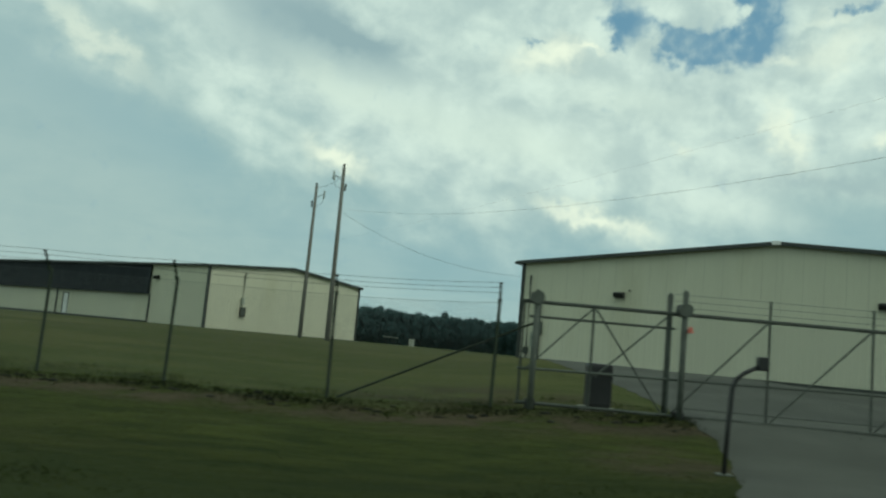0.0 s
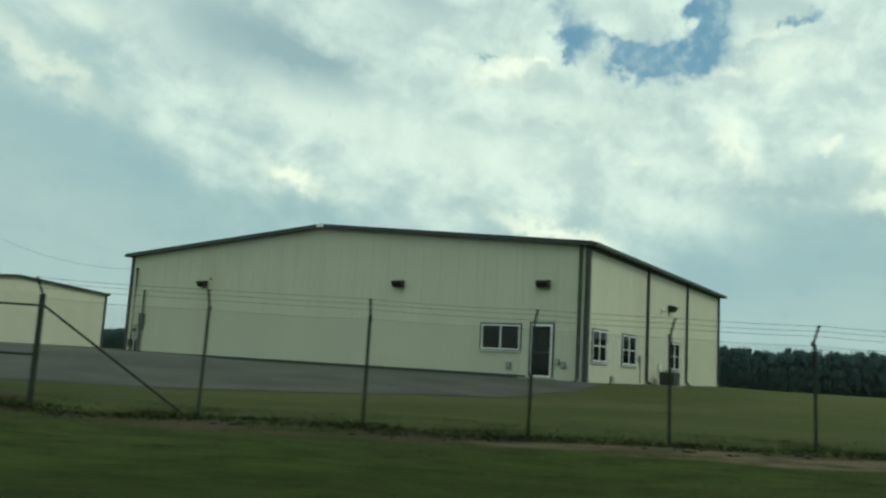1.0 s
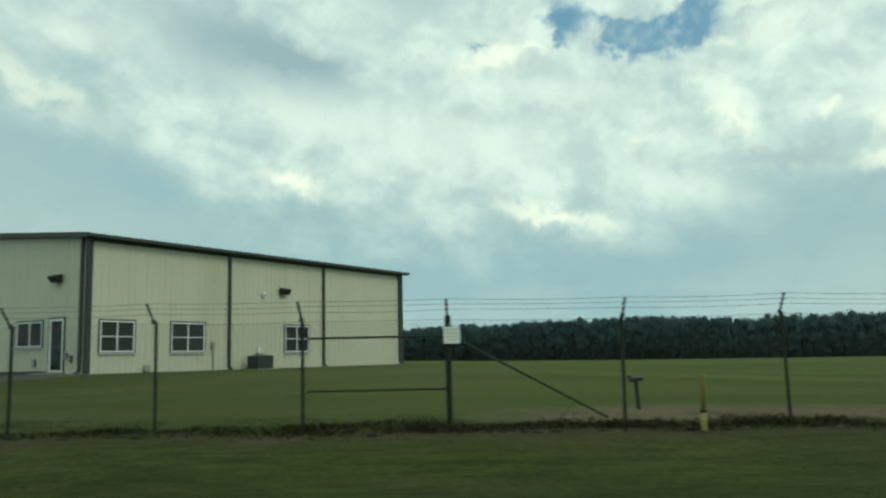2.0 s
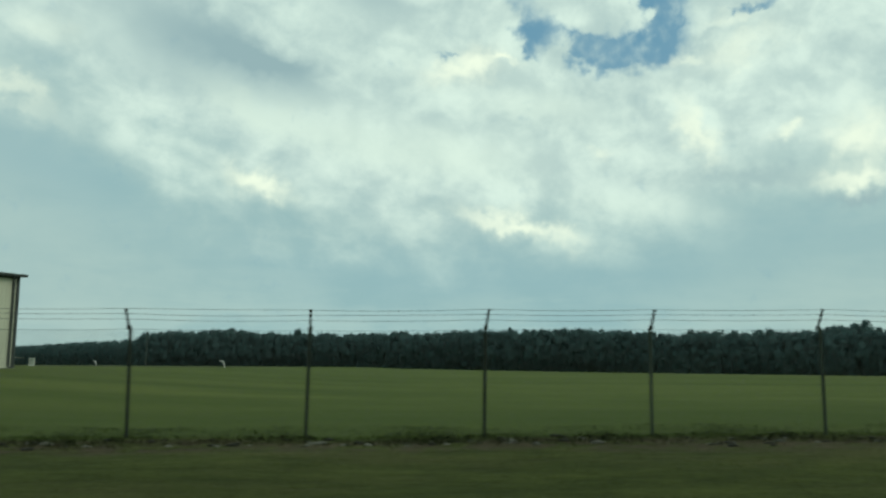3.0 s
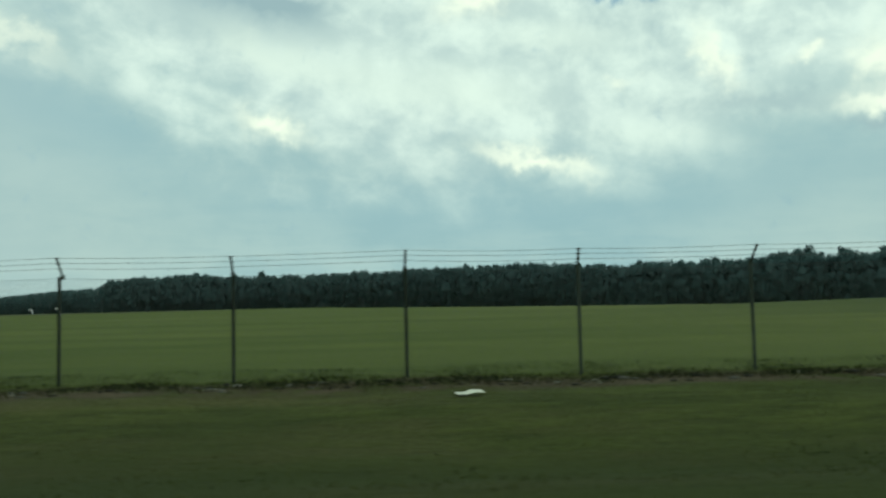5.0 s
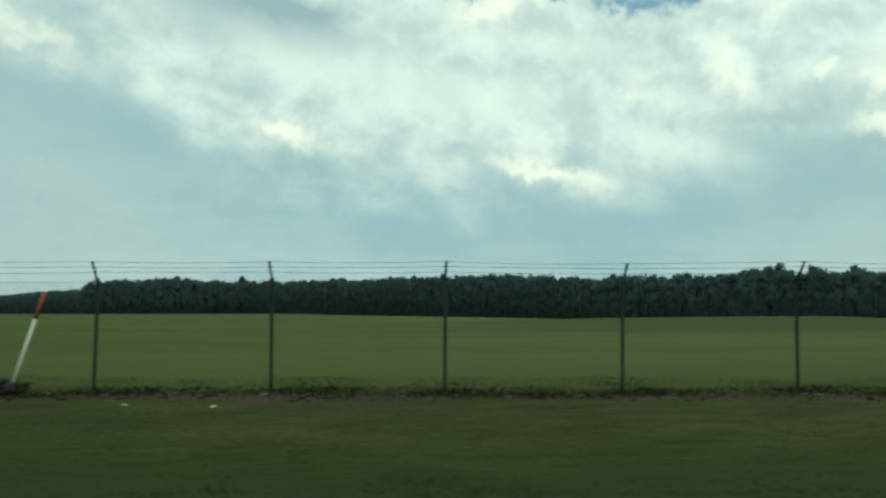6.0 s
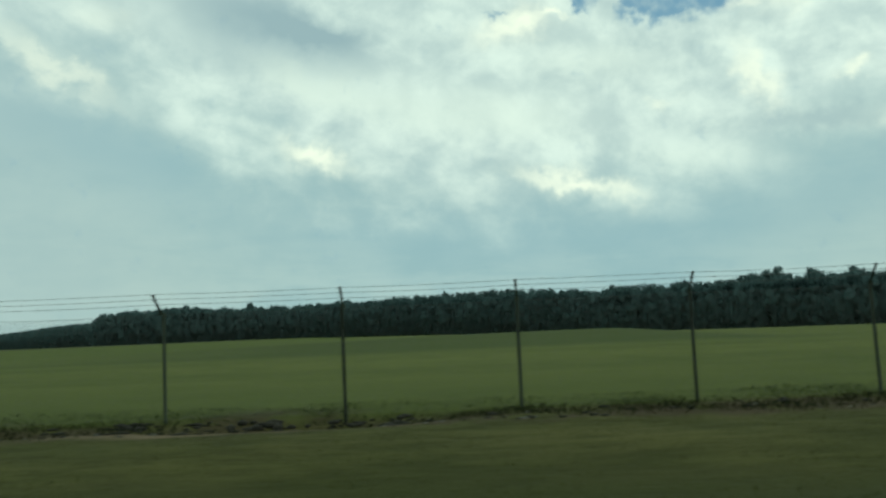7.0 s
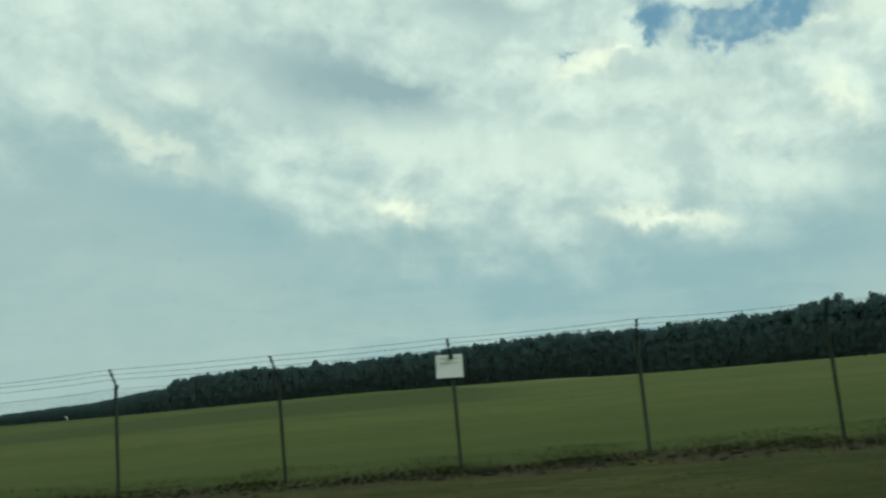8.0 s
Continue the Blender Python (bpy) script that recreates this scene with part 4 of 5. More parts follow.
def build_far_hangar():
    e, mid = HANGAR_EAVE, HANGAR_W / 2
    top = lambda x: e + (HANGAR_PEAK - e) * (1 - abs(x - mid) / mid)
    hall = thing("metal_hangar", HANGAR, "long cream metal hangar with a dark canopy along its side", "hangar", "metal hangars")
    clad_wall("wall", hall, HANGAR_W, HANGAR_BASE, top, [])
    side = clad_wall("wall", hall, HANGAR_L, HANGAR_BASE, lambda x: e, [(HANGAR_L - 20.75, HANGAR_L - 19.75, HANGAR_BASE + 0.05, 2.98)])
    side.matrix_basis = pose(0, HANGAR_L, 0, 0, 0, -90)
    back = clad_wall("wall", hall, HANGAR_W, HANGAR_BASE, top, [])
    back.matrix_basis = pose(HANGAR_W, HANGAR_L, 0, 0, 0, 180)
    far = clad_wall("wall", hall, HANGAR_L, HANGAR_BASE, lambda x: e, [])
    far.matrix_basis = pose(HANGAR_W, 0, 0, 0, 0, 90)
    x0, x1 = HANGAR_L - 20.75, HANGAR_L - 19.75
    door = part("door", boxes((x0 + 0.05, x1 - 0.05, 0.02, 0.07, HANGAR_BASE + 0.06, 2.93)), M_WHITE, hall, "cream steel door")
    side_turn = pose(0, HANGAR_L, 0, 0, 0, -90)
    door.matrix_basis = side_turn
    part("door_frame", boxes((x0, x0 + 0.05, -0.05, 0.08, HANGAR_BASE + 0.05, 2.98), (x1 - 0.05, x1, -0.05, 0.08, HANGAR_BASE + 0.05, 2.98), (x0, x1, -0.05, 0.08, 2.93, 2.98)), M_TRIM, door)
    part("door_handle", boxes((x1 - 0.18, x1 - 0.10, -0.05, 0.02, 2.0, 2.08), bevel=0.01), M_STEEL, door)
    for s in (0, 1):
        bm = bmesh.new()
        x_out = -0.2 if s == 0 else HANGAR_W + 0.2
        z_out = e - 0.02
        slab_between(bm, (x_out, -0.2, z_out + 0.12), (mid, -0.2, HANGAR_PEAK + 0.12), 0.10, (0, HANGAR_L + 0.4, 0))
        roof = part("roof", bm, M_GREYROOF, hall, "pale metal roof slope")
        bm = bmesh.new()
        slab_between(bm, (x_out, -0.28, z_out + 0.14), (mid, -0.28, HANGAR_PEAK + 0.14), 0.20, (0, 0.07, 0))
        part("rake_trim", bm, M_TRIM, roof, "dark green rake trim")
        part("gutter", boxes((x_out - 0.10, x_out + 0.04, -0.28, HANGAR_L + 0.2, z_out - 0.06, z_out + 0.13), bevel=0.02), M_TRIM, roof)
    for x in (0.0, HANGAR_W):
        part("corner_trim", boxes((x - 0.10, x + 0.10, -0.05, 0.10, HANGAR_BASE, e)), M_TRIM, hall, "dark corner trim")
    part("base_trim", boxes((HANGAR_L - 34.0, HANGAR_L - 7.4, -0.05, -0.034, HANGAR_BASE - 0.03, HANGAR_BASE + 0.12)), M_TRIM, hall).matrix_basis = side_turn
    part("foundation", boxes((-0.03, HANGAR_W + 0.03, -0.03, HANGAR_L + 0.03, HANGAR_BASE - 1.0, HANGAR_BASE - 0.005)), M_CONCRETE, hall, "concrete slab edge")
    # dark canopy from 7.4 m on: steep sheets over the side wall
    a, b = 0.2, HANGAR_L - 7.45
    canopy = part("canopy", boxes((a, b, -0.36, -0.30, 3.26, 3.36), (a, b, -0.10, -0.04, 5.55, 5.66)), M_DARKROOF, hall, "dark steel canopy over the side wall")
    canopy.matrix_basis = side_turn
    n = 38
    for k in range(n):
        xa, xb = a + (b - a) * k / n, a + (b - a) * (k + 1) / n
        bm = bmesh.new()
        slab_between(bm, (xa + 0.004, -0.34, 3.28), (xb - 0.004, -0.34, 3.28), 0.03, (0, 0.24, 2.40))
        slab_between(bm, (xa - 0.02, -0.385, 3.28), (xa + 0.02, -0.385, 3.28), 0.02, (0, 0.24, 2.40))
        part("roof_panel", bm, M_DARKROOF, canopy)
    bm = bmesh.new()
    v = [bm.verts.new(p) for p in ((b, -0.34, 3.25), (b, -0.04, 3.25), (b, -0.04, 5.66), (b, -0.10, 5.66), (b + 0.04, -0.34, 3.25), (b + 0.04, -0.04, 3.25), (b + 0.04, -0.04, 5.66), (b + 0.04, -0.10, 5.66))]
    for f in ((0, 1, 2, 3), (7, 6, 5, 4), (4, 5, 1, 0), (5, 6, 2, 1), (6, 7, 3, 2), (7, 4, 0, 3)):
        bm.faces.new([v[i] for i in f])
    part("end_panel", bm, M_DARKROOF, canopy)
    downspout(hall, side_turn, HANGAR_L - 7.30, HANGAR_BASE, 3.3)
    downspout(hall, side_turn, HANGAR_L - 21.7, HANGAR_BASE, 3.3)
    side_m = HANGAR @ pose(0, HANGAR_L, 0, 0, 0, -90)
    wall_pack(side_m @ pose(HANGAR_L - 6.55, -0.03, 4.68), "wall lights of the far hangar")
    wall_pack(HANGAR @ pose(HANGAR_W, 0, 0, 0, 0, 90) @ pose(0.5, -0.03, 4.5), "wall lights of the far hangar")
    service = thing("electric_service", HANGAR @ pose(3.45, -0.035, HANGAR_BASE), "grey conduit and meter box on the far hangar", "electric meter")
    part("conduit", tubes(([(0, -0.06, 1.2), (0, -0.06, 4.5), (0.05, -0.2, 4.55)], 0.06)), M_STEEL, service)
    part("meter_box", boxes((-0.18, 0.30, -0.2, 0, 1.10, 1.85), bevel=0.015), M_STEEL, service)
    part("switch_box", boxes((-0.16, 0.1, -0.16, 0, 2.05, 2.6), bevel=0.015), M_PVC, service)


build_main()
build_far_hangar()


# ---- fence ----
LEFT_POSTS = [-28.9, -25.9, -22.9, -19.9, -16.8, -13.8, -10.8, -7.74, -5.38, -2.38, 0.57]
RIGHT_POSTS = [12.57, 15.55, 18.48, 21.43, 23.96, 26.60, 29.09, 31.54, 34.15, 36.78, 39.39, 42.50, 45.44, 48.60, 51.58, 54.67, 57.76, 60.90, 63.91, 67.08, 70.15, 73.21, 76.30,
               79.36, 82.39, 85.49, 88.57, 91.62, 94.68, 97.73, 100.78, 103.87, 106.99, 110.04, 113.16, 116.21, 119.30, 122.35, 125.48, 128.59, 131.72, 134.77, 137.93, 141.11,
               144.19, 147.22, 150.36, 153.38, 156.46, 159.61, 162.75, 165.95, 169.07, 172.2, 175.3, 178.4, 181.5]
FABRIC = 1.86
PULL = {12.57, 39.39}


def chain_link_mesh(width):
    """Woven wire of one bay: two sets of slanting wires, each a thin three-sided bar."""
    verts, faces = [], []
    pitch, h, r = 0.071, FABRIC - 0.04, 0.0016
    for s in (1, -1):
        c = -h
        while c < width:
            a, b = max(c, 0.0), min(c + h, width)
            if b - a > 0.02:
                za, zb = a - c, b - c
                if s < 0:
                    za, zb = h - za, h - zb
                i = len(verts)
                for x, z in ((a, za), (b, zb)):
                    for k in range(3):
                        g = 2.094 * k
                        verts.append((x - s * 0.7 * r * math.cos(g), s * 0.002 + r * math.sin(g), 0.04 + z + 0.7 * r * math.cos(g)))
                for k in range(3):
                    faces.append((i + k, i + (k + 1) % 3, i + 3 + (k + 1) % 3, i + 3 + k))
            c += pitch
    return raw_mesh("chain_link", verts, faces, M_WIRE)


def post_meshes():
    line = mesh_of("post", tube(bmesh.new(), [(0, 0, -0.25), (0, 0, 1.92)], 0.031, 10), M_POST)
    pull = mesh_of("post", tube(bmesh.new(), [(0, 0, -0.25), (0, 0, 1.95)], 0.052, 12), M_POST)
    arm = bmesh.new()
    tube(arm, [(0, 0, 1.88), (0, 0, 1.96)], 0.038, 10)
    tube(arm, [(0, -0.005, 1.93), (0, -0.11, 2.04), (0, -0.285, 2.235)], 0.020, 6)
    for k in (0.40, 0.70, 0.97):
        box(arm, -0.026, 0.026, -0.285 * k - 0.014, -0.285 * k + 0.014, 1.93 + 0.305 * k - 0.014, 1.93 + 0.305 * k + 0.014)
    return line, pull, mesh_of("barb_arm", arm, M_POST)


def build_fence(posts, label):
    fence = thing("chain_link_fence", pose(posts[0], fence_y(posts[0]), 0), label, "fence")
    back = fence.matrix_world.inverted()
    rng = random.Random(int(posts[0] * 10) + 77)
    line, pull, arm = post_meshes()
    tops = []
    for x in posts:
        y = fence_y(x)
        foot = gz(x, y) + float(hollow(x, y))
        m = back @ pose(x, y, foot, rng.uniform(-0.8, 0.8), rng.uniform(-0.9, 0.9), 0)
        p = piece("post", pull if x in PULL else line, fence, m)
        piece("barb_arm", arm, p, pose(0, 0, 0, rng.uniform(-4, 4), 0, rng.uniform(-6, 6)))
        tops.append((x, y, foot))
    mesh = chain_link_mesh(3.05)
    for (xa, ya, za), (xb, yb, zb) in zip(tops, tops[1:]):
        ang = math.degrees(math.atan2(yb - ya, xb - xa))
        slope = math.degrees(math.atan2(zb - za, xb - xa))
        m = back @ pose(xa, ya - 0.045, za, 0, -slope, ang) @ Matrix.Diagonal(((xb - xa) / 3.05, 1, 1, 1))
        piece("chain_link", mesh, fence, m)
    for k, (dy, z) in enumerate(((-0.045, 1.885), (-0.112, 2.06), (-0.20, 2.15), (-0.278, 2.235))):
        bm = bmesh.new()
        for (xa, ya, za), (xb, yb, zb) in zip(tops, tops[1:]):
            sag = rng.uniform(0.004, 0.03)
            pts = [(xa + (xb - xa) * f - posts[0], ya + (yb - ya) * f + dy - fence_y(posts[0]), za + (zb - za) * f + z - sag * 4 * f * (1 - f)) for f in (0, 0.25, 0.5, 0.75, 1)]
            tube(bm, pts, 0.0030, 4, caps=False)
            if k:
                for j in range(24):
                    f = (j + rng.random()) / 24
                    p = Vector(pts[0]).lerp(Vector(pts[-1]), f) - Vector((0, 0, sag * 4 * f * (1 - f)))
                    g = rng.uniform(0, 3.1)
                    d = Vector((0.008, 0.022 * math.cos(g), 0.022 * math.sin(g)))
                    tube(bm, [p - d, p + d], 0.0022, 3, caps=False)
        part("barbed_wire" if k else "tension_wire", bm, M_WIRE, fence)
    return fence, back


def rail(parent, back, a, b, r=0.021, name="brace_rail", mat=None):
    part(name, tube(bmesh.new(), [back @ Vector(a), back @ Vector(b)], r, 8), mat or M_POST, parent)


def build_fences():
    f, back = build_fence(LEFT_POSTS, "grey chain-link fence with outward barbed-wire arms in rough grass")
    y = fence_y(0)
    rail(f, back, (-2.2, y, gz(-2.2, y) + 0.05), (1.25, y, 1.85))
    f, back = build_fence(RIGHT_POSTS, "weathered chain-link fence with outward barbed-wire arms along a field")
    y = fence_y(12)
    rail(f, back, (12.6, y, 1.93), (15.2, y, gz(15.2, y) + 0.08))
    for z in (1.94, 1.06):
        rail(f, back, (9.3, y, z), (12.57, y, z - 0.02))
    part("chain_link", mesh_from(chain_link_mesh(3.2)), M_WIRE, f).matrix_basis = back @ pose(9.35, y - 0.04, gz(11, y))
    y = fence_y(39.4)
    rail(f, back, (39.5, y, 1.62), (42.2, y, gz(42.2, y) + 0.12))
    for z in (1.66, 0.72):
        rail(f, back, (36.85, y, z), (39.35, y, z))


def mesh_from(me):
    bm = bmesh.new()
    bm.from_mesh(me)
    return bm


build_fences()


# ---- sliding gate ----
def build_gate():
    y = 15.44
    g = thing("sliding_gate", pose(1.0, y, 0), "closed grey steel cantilever gate across the driveway", "gate")

    def bar(name, a, b, r, mat=M_STEEL):
        part(name, tube(bmesh.new(), [(a[0] - 1.0, 0, a[1]), (b[0] - 1.0, 0, b[1])], r, 10), mat, g)

    bar("top_rail", (1.0, 2.24), (9.2, 2.24), 0.036)
    bar("bottom_rail", (1.0, 0.41), (9.2, 0.41), 0.032)
    bar("middle_rail", (1.0, 1.02), (9.2, 1.12), 0.024)
    bar("tail_rail", (1.15, 1.97), (3.8, 1.97), 0.024)
    bar("truss_cable", (3.9, 0.56), (9.1, 0.56), 0.010)
    for x in (1.05, 2.32, 3.72, 5.50, 7.35, 9.17):
        bar("upright", (x, 0.41), (x, 2.24 if x < 4 else 2.62), 0.024)
    for a, b in (((9.12, 2.2), (7.42, 0.45)), ((7.30, 2.2), (5.57, 0.45)), ((5.45, 2.2), (3.80, 0.45)), ((2.30, 2.2), (1.12, 0.98)), ((2.36, 2.2), (3.62, 0.45)), ((3.68, 2.2), (2.40, 0.98))):
        bar("brace", a, b, 0.017)
    for z in (2.36, 2.48, 2.60):
        bar("barbed_wire", (3.75, z), (9.17, z), 0.004, M_WIRE)
    mesh = chain_link_mesh(5.3)
    piece("chain_link", mesh, g, pose(2.8, -0.04, 0.40) @ Matrix.Diagonal((1, 1, 0.98, 1)))
    part("padlock", boxes((6.86, 7.02, -0.04, 0.04, 0.52, 0.62), bevel=0.02), M_BLACK, g)
    part("drop_latch", boxes((8.08, 8.20, -0.06, 0.02, 1.05, 1.28), bevel=0.01), M_BLACK, g)
    # posts that carry it
    for x, h, name in ((1.27, 2.45, "gate_post"), (3.72, 2.62, "gate_post"), (3.93, 2.66, "gate_post"), (9.18, 2.58, "gate_post"), (9.34, 2.64, "gate_post")):
        yy = 15.30 if x != 3.72 else 15.58
        z = gz(x, yy)
        p = thing(name, pose(x, yy, z - 0.05), "stout galvanised gate post beside the driveway", "gate post", "posts of the sliding gate")
        part("shaft", tube(bmesh.new(), [(0, 0, -0.3), (0, 0, h - z)], 0.054, 14), M_STEEL, p, smooth=True)
        part("cap", tube(bmesh.new(), [(0, 0, h - z), (0, 0, h - z + 0.03), (0, 0, h - z + 0.06)], 0.063, 14, 0.02), M_STEEL, p)
        if x in (1.27, 3.93):
            part("roller_bracket", boxes((-0.11, 0.11, 0.02, 0.20, 2.25 - z, 2.46 - z), bevel=0.02), M_BLACK, p, "dark roller bracket")
            part("roller", tube(bmesh.new(), [(0, -0.10, 2.36 - z), (0, 0.20, 2.36 - z)], 0.125, 18), M_STEEL, p, "round grey roller housing")
            part("lower_roller", boxes((-0.09, 0.09, 0.02, 0.20, 0.36 - z, 0.54 - z), bevel=0.02), M_BLACK, p)
    ref = thing("warning_light", pose(4.02, 15.22, 1.96), "small orange warning light on the gate post", "warning light")
    part("lens", tube(bmesh.new(), [(0, 0, -0.05), (0, 0, 0.03), (0, 0, 0.06)], 0.055, 12, 0.03), M_ORANGE, ref)
    part("bracket", boxes((-0.06, -0.02, 0.0, 0.05, -0.06, 0.0)), M_STEEL, ref)
    # operator
    x, yy = 2.55, 15.85
    z = gz(x, yy)
    op = thing("gate_operator", pose(x, yy, z), "black gate operator box on a pad behind the fence", "gate operator")
    part("housing", boxes((-0.23, 0.23, -0.22, 0.22, 0.06, 0.86), bevel=0.06), M_BLACK, op)
    part("pad", boxes((-0.32, 0.32, -0.30, 0.30, -0.15, 0.06), bevel=0.01), M_CONCRETE, op, "concrete pad")
    part("lid_seam", boxes((-0.236, 0.236, -0.226, 0.226, 0.60, 0.615)), M_BRONZE, op)
    # keypad on a goose neck
    x, yy = 3.45, 11.1
    z = gz(x, yy)
    kp = thing("keypad_pedestal", pose(x, yy, z), "black goose-neck keypad pedestal at the driveway edge", "keypad")
    pts = [(0, 0, -0.1), (0.03, 0, 0.6), (0.06, 0, 1.10), (0.10, 0, 1.22), (0.20, 0, 1.31), (0.40, 0, 1.42)]
    part("goose_neck", tube(bmesh.new(), pts, 0.031, 10), M_BLACK, kp, smooth=True)
    part("keypad", boxes((0.37, 0.50, -0.07, 0.07, 1.36, 1.54), bevel=0.02), M_BLACK, kp)
    part("keys", boxes((0.499, 0.506, -0.045, 0.045, 1.40, 1.49)), M_STEEL, kp)
    part("base_plate", boxes((-0.10, 0.10, -0.10, 0.10, -0.03, 0.015)), M_STEEL, kp)


build_gate()


# ---- poles and wires ----
def build_poles():
    spec = [((-7.54, 46.59), 10.75, 0.15, -1), ((-10.1, 51.86), 10.47, 0.14, 1), ((27.3, -20.0), 10.6, 0.15, 1)]
    for (x, y), top, r, s in spec:
        z = gz(x, y)
        p = thing("utility_pole", pose(x, y, z, 0, 1.0 * s * 0.3, 0), "weathered grey wooden utility pole standing in grass", "utility pole", "utility poles")
        h = top - z
        part("shaft", tube(bmesh.new(), [(0, 0, -0.6), (0, 0, h * 0.5), (0, 0, h)], r, 12, r * 0.62), M_WOOD, p, smooth=True)
        part("bracket", tubes(([(0, 0, h - 0.75), (s * 0.35, 0, h - 0.55), (s * 0.50, 0, h - 0.50)], 0.022), n=6), M_STEEL, p)
        part("cutout", tubes(([(s * 0.50, 0, h - 0.78), (s * 0.54, 0, h - 0.25)], 0.045), n=8), M_PVC, p, "pale porcelain fuse cutout")
        part("insulator", tubes(([(0, -0.02, h), (0, -0.02, h + 0.08)], 0.05), ([(0, -0.02, h + 0.08), (0, -0.02, h + 0.18)], 0.07), n=10), M_STEEL, p)
        part("arrester", tubes(([(-s * 0.16, 0, h - 1.35), (-s * 0.20, 0, h - 0.95)], 0.055), n=8), M_STEEL, p)
        part("ground_wire", tubes(([(0.0, -r - 0.01, 0), (0, -r * 0.62 - 0.01, h - 1.2)], 0.008), n=4), M_WIRE, p)
        part("jumper", tubes(([(s * 0.52, 0, h - 0.26), (s * 0.62, 0, h - 0.6), (s * 0.40, 0, h - 1.1), (0.05 * s, 0, h - 1.3)], 0.010), n=4), M_BLACK, p)


def cable(a, b, sag, r, label):
    bm = bmesh.new()
    a, b = Vector(a), Vector(b)
    tube(bm, [a.lerp(b, k / 24) - a - Vector((0, 0, sag * 4 * (k / 24) * (1 - k / 24))) for k in range(25)], r, 5)
    ob = new("overhead_wire", mesh_of("overhead_wire", bm, M_WIRE))
    ob.location = a
    tagged(ob, label, "wire", "overhead wires")


build_poles()
cable((-7.5, 46.5, 8.38), (27.3, -19.9, 10.1), 3.37, 0.0036, "thin dark overhead wire slung from pole across the road")
cable((-7.5, 46.5, 6.6), (27.3, -19.9, 9.2), 0.7, 0.0014, "thin dark overhead wire slung from pole across the road")
cable((-7.5, 46.6, 8.2), (3.3, 46.3, 5.45), 0.8, 0.007, "thin dark service wire from pole to hangar")
cable((-10.1, 51.8, 10.4), (-7.5, 46.6, 10.4), 0.25, 0.009, "thin dark wire between two utility poles")


# ---- things along the fence ----
def build_fence_things():
    # leaning marker pole
    x, y = 114.90, 14.62
    z = gz(x, y)
    p = thing("marker_pole", pose(x, y, z, -3, 16.2, 0), "leaning white marker pole with a faded orange top", "marker pole")
    part("shaft", tube(bmesh.new(), [(0, 0, -0.15), (0, 0, 0.7), (0, 0, 1.32)], 0.032, 14), M_CHALK, p, smooth=True)
    part("top_sleeve", tube(bmesh.new(), [(0, 0, 1.32), (0, 0, 1.80), (0, 0, 1.815)], 0.035, 14, 0.032), M_ORANGE, p, "faded orange-red sleeve", smooth=True)
    rng = random.Random(5)
    heap = thing("debris_heap", pose(x - 0.18, y - 0.05, z), "dark heap of uprooted clods and weeds at the pole", "heap")
    for k in range(30):
        bm = bmesh.new()
        bmesh.ops.create_icosphere(bm, subdivisions=1, radius=rng.uniform(0.05, 0.125))
        for v in bm.verts:
            v.co *= rng.uniform(0.7, 1.25)
        g = part("clod", bm, M_SOIL, heap)
        g.scale = (1.0, 1.0, 0.6)
        g.location = (rng.gauss(0, 0.20), rng.gauss(0, 0.10), rng.uniform(0.02, 0.20))
    # white bollard
    x, y = 114.72, 8.42
    z = gz(x, y)
    b = thing("bollard", pose(x, y, z), "dull white plastic pipe bollard in long grass", "bollard")
    part("pipe", tube(bmesh.new(), [(0, 0, -0.2), (0, 0, 0.18), (0, 0, 0.395 - z)], 0.128, 28), M_BOLLARD, b, smooth=True)
    part("cap", tube(bmesh.new(), [(0, 0, 0.395 - z), (0, 0, 0.42 - z), (0, 0, 0.427 - z)], 0.136, 28, 0.128), M_PVC, b, "paler cap rim", smooth=True)
    part("joint", tube(bmesh.new(), [(0, 0, 0.185), (0, 0, 0.20)], 0.1295, 28), M_STEEL, b)
    # signs hung on posts
    for x, z0, w, h, name in ((162.72, 1.76, 0.47, 0.40, "sign"), (39.45, 1.60, 0.30, 0.30, "sign")):
        y = fence_y(x) - 0.075
        s = thing(name, pose(x, y, gz(x, y) + z0, 0, 2 if w > 0.4 else 0, 0), "plain white metal sign wired to a fence post", "sign", "fence signs")
        part("panel", boxes((-w / 2, w / 2, -0.006, 0.006, -h / 2, h / 2), bevel=0.004), M_WHITE, s)
        for a, wd in ((0.34, 0.8), (0.12, 0.7), (-0.08, 0.75), (-0.28, 0.5))[:2 if w > 0.4 else 4]:
            part("text_bar", boxes((-w * wd / 2, w * wd / 2, -0.0075, -0.0055, h * a - 0.011, h * a + 0.011)), M_CREAM, s)
    # pipeline marker and pedestal
    x, y = 43.48, 13.85
    z = gz(x, y)
    m = thing("gas_marker", pose(x, y, z, 0, 1.5, 0), "faded yellow marker post with a black band", "marker post")
    part("post", tube(bmesh.new(), [(0, 0, -0.2), (0, 0, 0.29)], 0.050, 12), M_YELLOW, m, smooth=True)
    part("band", tube(bmesh.new(), [(0, 0, 0.29), (0, 0, 0.325)], 0.058, 12), M_BLACK, m)
    part("upper_tube", tube(bmesh.new(), [(0.0, 0, 0.325), (0.0, 0, 0.88), (0.0, 0, 0.90)], 0.036, 12), M_YELLOW, m, "faded yellow upper tube", smooth=True)
    x, y = 43.52, 18.5
    z = gz(x, y)
    m = thing("pedestal", pose(x, y, z, 0, -4, 0), "black leaning pedestal with a flat head in the grass", "utility pedestal")
    part("stem", tube(bmesh.new(), [(0, 0, -0.1), (0, 0, 0.62)], 0.045, 10), M_BLACK, m)
